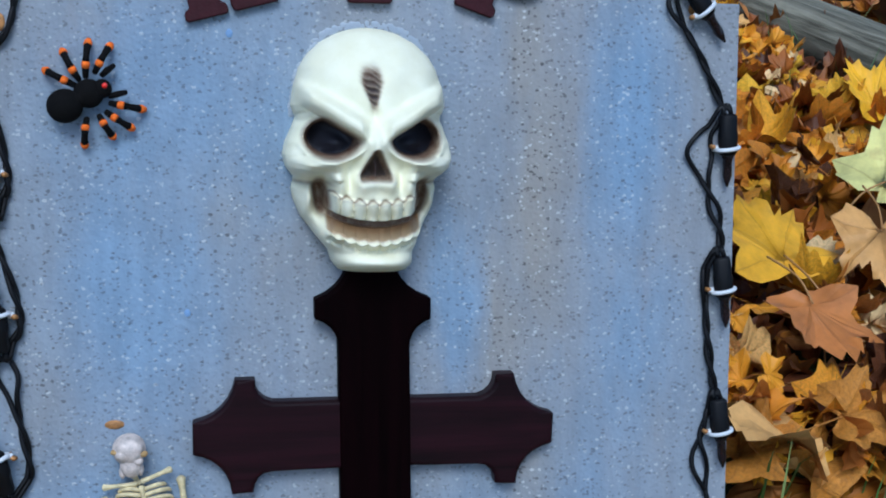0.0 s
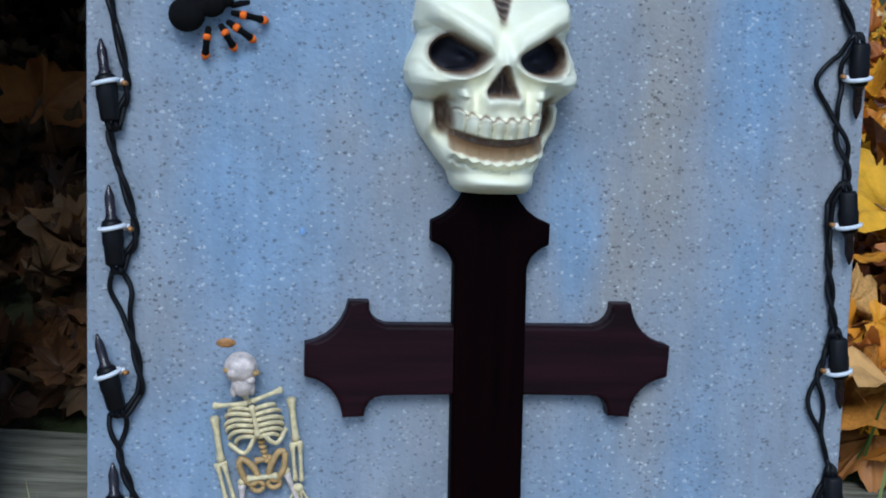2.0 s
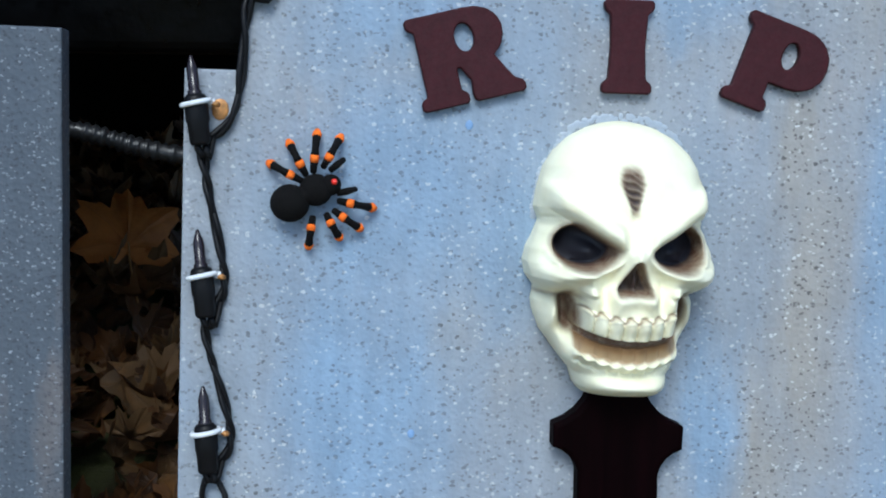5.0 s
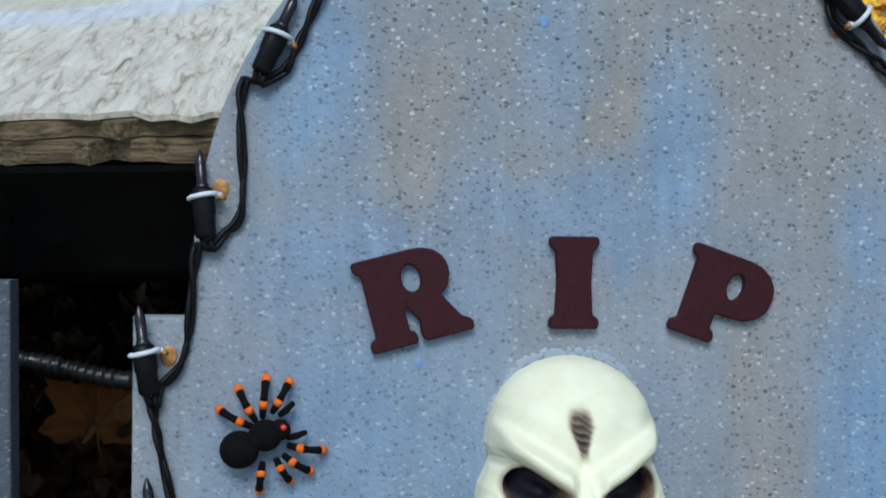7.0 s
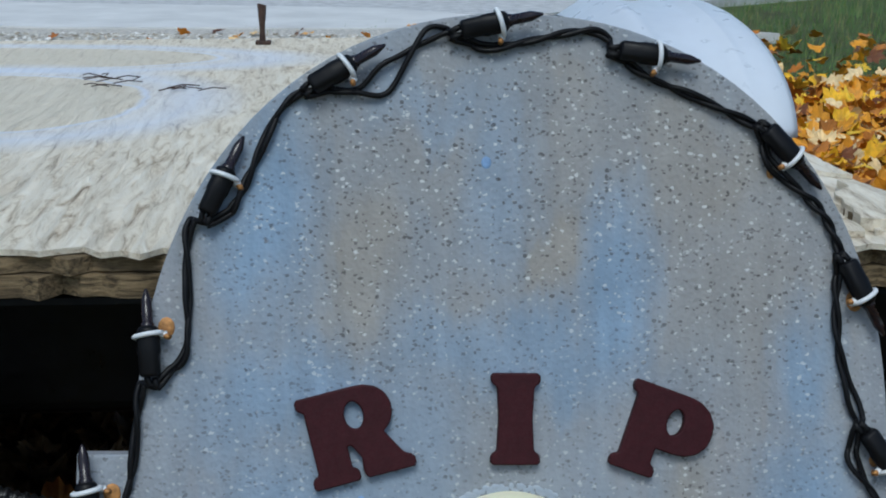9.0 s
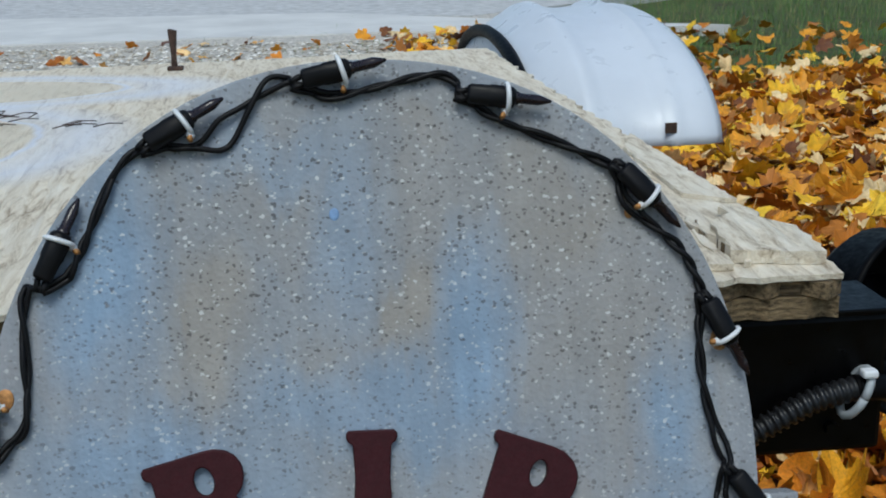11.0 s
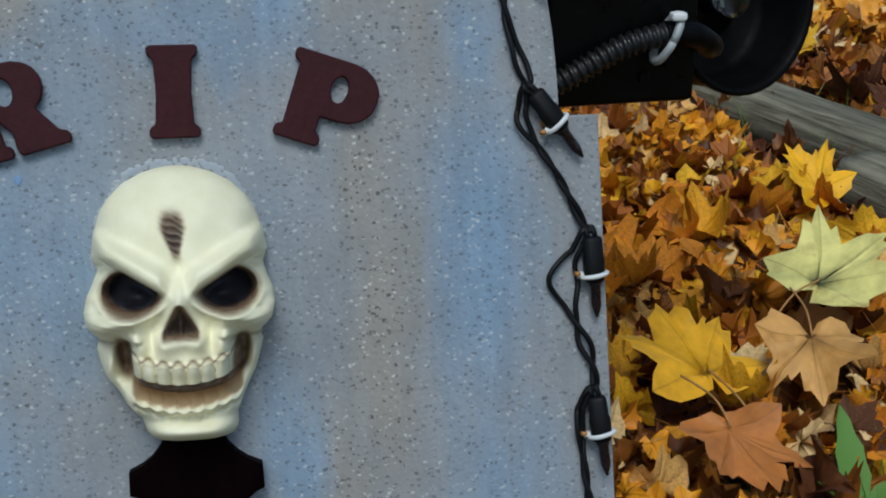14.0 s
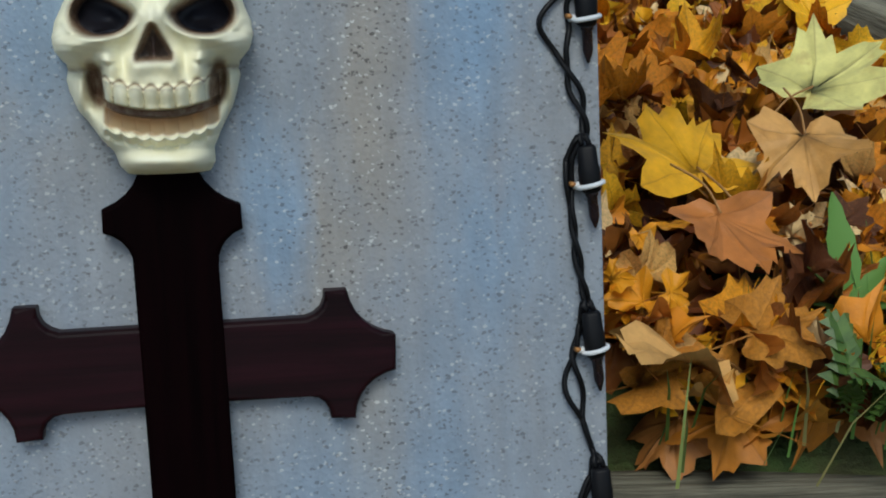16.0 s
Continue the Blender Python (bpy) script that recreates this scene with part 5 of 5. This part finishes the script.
while len(places) < 1500:
    x, y = rnd.uniform(-3.5, 4.5), rnd.uniform(-3.0, 2.2)
    if -1.7 < x < 1.75 and -0.05 < y < 1.8:
        continue
    places.append((x, y, rnd.uniform(-0.035, -0.02) - (0.04 if y < 0.1 and x > 0.1 else 0), rnd.uniform(0.07, 0.12), 10))
scatter("leaf_litter", places, ROUGH_SHAPES, "loose fallen leaves scattered over the lawn", 6)


CRUMPLED = [leaf_shape(120 + k, 1.7 + 0.22 * k) for k in range(8)]
places = []
while len(places) < 1500:
    x, y = rnd.uniform(0.25, 1.25), rnd.uniform(0.13, 1.3)
    if x < 0.31 and y < 0.2 or 0.72 < x and 0.4 < y or (x - 0.40) ** 2 + (y - 0.34) ** 2 < 0.0055 or (x - 0.378) ** 2 + (y - 0.24) ** 2 < 0.0028 or (x - 0.50) ** 2 + (y - 0.39) ** 2 < 0.003 or (x - 0.56) ** 2 + (y - 0.46) ** 2 < 0.005:
        continue
    places.append((x, y, rnd.uniform(0.0, 0.045) - 0.25 * max(0, 0.20 - y), rnd.uniform(0.026, 0.066), 40))
scatter("leaf_litter", places, CRUMPLED, "curled scraps and small dry leaves on the litter", 8)


def leaf_mesh(k, size, mat):
    v2, f2 = leaf_shape(k, 0.85 + 0.24 * (k % 8) if k < 80 else 0.75)
    return with_veins(mesh_of("maple_leaf", [(x * size, y * size, z * size) for x, y, z in v2], f2, mat, True), vein_values())


carpet = thing("leaf_pile", pose(0.45, 0.4, 0), "top layer of curled orange, yellow and brown maple leaves", "leaves")
NEAR = [leaf_mesh(60 + k, 1.0, LEAF) for k in range(14)]
DRY = [leaf_mesh(74 + k, 1.0, LEAF_DRY) for k in range(5)]
count = 0
while count < 280:
    x, y = rnd.uniform(0.25, 1.0), rnd.uniform(0.14, 1.10)
    size = rnd.uniform(0.052, 0.105)
    if x < 0.31 and y < 0.22 or x > 0.72 and y > 0.40:
        continue
    ob = part("maple_leaf", NEAR[count % 14] if y > 0.30 or (count % 4 if y > 0.21 else count % 5 == 0) else DRY[count % 5], None, carpet)
    ob.matrix_basis = pose(x - 0.45, y - 0.4, 0.006 + rnd.uniform(0.0, 0.040), rnd.gauss(14, 30), rnd.gauss(0, 30), rnd.uniform(0, 360)) @ Matrix.Scale(size, 4)
    count += 1


for x, y, z, size, rx, ry, rz in ((0.345, 0.135, -0.008, 0.10, 32, 8, 40), (0.42, 0.160, -0.012, 0.08, 22, -14, 160), (0.30, 0.165, 0.0, 0.09, 36, 10, 250), (0.385, 0.185, 0.01, 0.11, 25, 5, 300), (0.52, 0.165, -0.016, 0.08, 20, 0, 80)):
    ob = part("maple_leaf", DRY[int(x * 100) % 5], None, carpet)
    ob.matrix_basis = pose(x - 0.45, y - 0.4, z, rx, ry, rz) @ Matrix.Scale(size, 4)


def single_leaf(k, size, mat, m, label):
    ob = thing("maple_leaf", m, label, "leaf", "large leaves on the litter")
    v2, f2 = leaf_shape(k, 0.85 + 0.24 * (k % 8) if k < 80 else 0.75)
    blade = mesh_of("blade", [(x * size, y * size, z * size) for x, y, z in v2[:-4]], f2[:-1], mat, True)
    part("blade", with_veins(blade, vein_values()[:-4]), None, ob)
    line = bezier([(0, -0.03 * size, 0.004), (0.02 * size, -0.25 * size, 0.010), (0.09 * size, -0.52 * size, 0.004)])
    part("stalk", tube("stalk", line, 0.0010, STALK, 6), None, ob, "thin dry leaf stalk")
    return ob


single_leaf(88, 0.140, LEAF_YELLOW, pose(0.402, 0.366, 0.064, 26, 6, 20), "bright yellow maple leaf lying on the litter")
single_leaf(73, 0.112, LEAF_RUST, pose(0.378, 0.246, 0.074, -20, -4, 195), "rust brown maple leaf lying on the litter")
single_leaf(92, 0.150, LEAF_PALE, pose(0.548, 0.458, 0.090, 20, 4, -70), "pale green-yellow maple leaf with broad lobes")
single_leaf(74, 0.108, LEAF_TAN, pose(0.488, 0.352, 0.086, -24, 4, 165), "tan folded maple leaf with clear veins")
single_leaf(95, 0.115, LEAF_YELLOW, pose(0.695, 0.770, 0.060, 40, -8, 30), "golden yellow maple leaf near the timber")
single_leaf(77, 0.110, LEAF_TAN, pose(0.325, 0.150, 0.020, 30, 8, 100), "tan curled leaf lying against the timber")
single_leaf(75, 0.085, LEAF_YELLOW, pose(-0.240, 0.016, -0.038, 35, 0, 60), "yellow leaf with a red stalk at the stone's foot")
single_leaf(76, 0.080, LEAF_YELLOW, pose(-0.330, 0.000, -0.012, 60, 0, 10), "yellow leaf leaning on the grey stone")
single_leaf(91, 0.125, LEAF_RUST, pose(-0.345, 0.660, 0.045, 45, 10, 12), "curled brown leaf under the trailer")
stalk = part("leaf_stalk", tube("leaf_stalk", bezier([(-0.272, 0.050, 0.012), (-0.245, 0.030, -0.002), (-0.215, 0.012, -0.012)]), 0.0014, STEM, 6), None, None)
tagged(stalk, "thin red leaf stalk in the grass", "stalk")


def grass(name, spots, label, seed):
    r2 = random.Random(seed)
    verts, faces = [], []
    for x, y, z, h in spots:
        a, lean = r2.uniform(0, 6.283), r2.uniform(0.1, 0.7) * h
        w = 0.0006 + h * 0.007
        dx, dy = math.cos(a) * w, math.sin(a) * w
        lx, ly = math.cos(a + 1.4) * lean, math.sin(a + 1.4) * lean
        k = len(verts)
        verts += [(x - dx, y - dy, z), (x + dx, y + dy, z), (x + dx * 0.7 + lx * 0.4, y + dy * 0.7 + ly * 0.4, z + h * 0.6), (x - dx * 0.7 + lx * 0.4, y - dy * 0.7 + ly * 0.4, z + h * 0.6), (x + lx, y + ly, z + h)]
        faces += [(k, k + 1, k + 2, k + 3), (k + 3, k + 2, k + 4)]
    return tagged(new(name, mesh_of(name, verts, faces, GRASS, True)), label, "grass", kind="stuff")


spots = []
while len(spots) < 42000:
    x, y = rnd.uniform(0.6, 6.5), rnd.uniform(2.2, 8.5)
    edge = 1.72 + 0.3 * math.sin(y * 2.3)
    if y > 4.4 + 0.4 * math.sin(x * 2.1) and x > 1.0 + 0.3 * math.sin(y * 4) or x > edge:
        if noise.noise((x * 2, y * 2, 3)) > -0.45:
            spots.append((x, y, -0.045, rnd.uniform(0.03, 0.065)))
grass("lawn", spots, "short green lawn under scattered leaves", 1)
tufts = []
for cx, cy, r, count in ((0.47, 0.17, 0.04, 90), (0.52, 0.20, 0.04, 80), (0.86, 0.95, 0.10, 70), (0.80, 1.25, 0.12, 80), (0.95, 0.75, 0.08, 40), (-0.25, 0.040, 0.03, 50), (-0.29, 0.03, 0.04, 40), (0.34, 0.14, 0.05, 10), (0.62, 0.9, 0.2, 40), (1.2, 1.9, 0.4, 120), (0.31, 0.60, 0.04, 14)):
    for _ in range(count):
        tufts.append((rnd.gauss(cx, r), max(rnd.gauss(cy, r * 0.7), 0.0 if cx > 0 else 0.0), -0.045 if cx > 0 else -0.032, rnd.uniform(0.05, 0.11) if cx > 0 else rnd.uniform(0.03, 0.07)))
tufts = [s for s in tufts if s[0] > 0.27 or (s[0] < -0.238 and s[1] < 0.062)]
for _ in range(2600):
    x, y = rnd.uniform(-0.5, 1.4), rnd.gauss(4.2, 0.8)
    if noise.noise((x * 3, y * 3, 8)) > -0.05 + 0.3 * (0.3 - x) * 0.5:
        tufts.append((x, y, -0.002, rnd.uniform(0.012, 0.04)))
grass("grass_tufts", tufts, "loose green grass blades among the leaves", 2)
# broad green weed leaf beside the timber
weed = thing("weed", pose(0.462, 0.200, 0.006), "green broad-leaved weed growing through the litter", "weed")
for k, (rot, size, tilt) in enumerate(((10, 0.085, 62), (80, 0.05, 45), (-60, 0.05, 40), (150, 0.045, 35), (200, 0.06, 30), (230, 0.05, 50), (120, 0.055, 25), (-20, 0.05, 35), (-100, 0.06, 22))):
    blade, ring = [], []
    for i in range(9):
        t = i / 8
        w = 0.17 * math.sin(math.pi * min(1, t * 0.92 + 0.06)) * (1 - 0.35 * t) + 0.02 * (i % 2)
        blade += [(-w * size, t * size, 0.10 * w * size), (0, t * size, -0.02 * size), (w * size, t * size, 0.10 * w * size)]
    for i in range(8):
        for j in range(2):
            a = i * 3 + j
            ring.append((a, a + 1, a + 4, a + 3))
    ob = part("leaf", mesh_of("leaf", blade, ring, GRASS, True), None, weed)
    ob.matrix_basis = pose(0, 0, 0.012, 0, 0, rot) @ pose(0, 0, 0, tilt, 0, 0)

WEED, n, l, b = material("weed_green", 0.5)
l.new(ramp(n, l, noise_tex(n, l, coords(n, l), 90, 4), [(0.3, (0.035, 0.075, 0.012)), (0.7, (0.09, 0.16, 0.025))]), b.inputs["Base Color"])
rosette = thing("weed", pose(0.440, 0.112, -0.030), "low green weed with feathery leaves beside the timber", "weed")


def feather_leaf(length, seed):
    """A narrow leaf cut into pairs of lobes along its rib."""
    r3 = random.Random(seed)
    verts, faces = [], []
    for i in range(10):
        t = i / 9
        y, z = length * t, 0.35 * length * math.sin(t * 2.2)
        verts += [(-0.0012, y, z), (0.0012, y, z)]
        if i:
            k = len(verts)
            faces.append((k - 4, k - 3, k - 1, k - 2))
    for i in range(1, 9):
        t = i / 9
        w = length * 0.28 * math.sin(math.pi * min(1, 0.25 + t * 0.7)) * r3.uniform(0.8, 1.2)
        for side in (-1, 1):
            y, z = length * t, 0.35 * length * math.sin(t * 2.2)
            k = len(verts)
            verts += [(0, y - 0.003, z), (side * w * 0.6, y + w * 0.25 - 0.0025, z + 0.002), (side * w, y + w * 0.6, z - 0.001), (side * w * 0.5, y + w * 0.45 + 0.003, z + 0.002), (0, y + 0.004, z)]
            faces.append(tuple(range(k, k + 5)))
    return mesh_of("leaf", verts, faces, WEED)


for k in range(13):
    ob = part("leaf", feather_leaf(rnd.uniform(0.035, 0.065), k), None, rosette)
    ob.matrix_basis = pose(rnd.uniform(-0.03, 0.04), rnd.uniform(-0.01, 0.02), 0.02, rnd.uniform(5, 50), 0, k * 47)

stones_v, stones_f = [], []
for _ in range(22000):
    x, y = rnd.uniform(-2.6, 1.2), 1.8 + 3.9 * rnd.random()
    if y > 5.55 or x > 0.5 + (y - 3.0) * 0.33:
        continue
    r = rnd.uniform(0.005, 0.014)
    k = len(stones_v)
    q = [rnd.uniform(0.7, 1.25) * r for _ in range(6)]
    c, s = math.cos(rnd.uniform(0, 3)), math.sin(rnd.uniform(0, 3))
    stones_v += [(x + q[0], y + q[0] * s, 0.003), (x - q[1] * s, y + q[1], 0.004), (x - q[2], y - q[2] * s, 0.003), (x + q[3] * s, y - q[3], 0.004), (x + 0.2 * r, y, q[4] * 0.8), (x, y, -r * 0.4)]
    stones_f += [(k, k + 1, k + 4), (k + 1, k + 2, k + 4), (k + 2, k + 3, k + 4), (k + 3, k, k + 4)]
tagged(new("gravel", mesh_of("gravel", stones_v, stones_f, CHIPS)), "loose pale limestone chips", "gravel", kind="stuff")
twigs = []
for k in range(15):
    x, y = (rnd.gauss(-0.31, 0.02), rnd.gauss(0.87, 0.03)) if k < 10 else (rnd.gauss(-0.24, 0.02), rnd.gauss(0.82, 0.01))
    a = rnd.uniform(-1.2, 1.4) if k < 10 else rnd.uniform(-0.2, 0.3)
    twigs.append(tube_data([(x, y, DECK_TOP + 0.002), (x + 0.015 * math.cos(a), y + 0.015 * math.sin(a), DECK_TOP + 0.005), (x + 0.03 * math.cos(a + 0.4), y + 0.03 * math.sin(a + 0.4), DECK_TOP + 0.002)], 0.0006, 5))
tagged(new("plant_debris", mesh_of("plant_debris", *join_data(twigs), RUST, True)), "dry twig scraps on the plywood deck", "debris", kind="stuff")
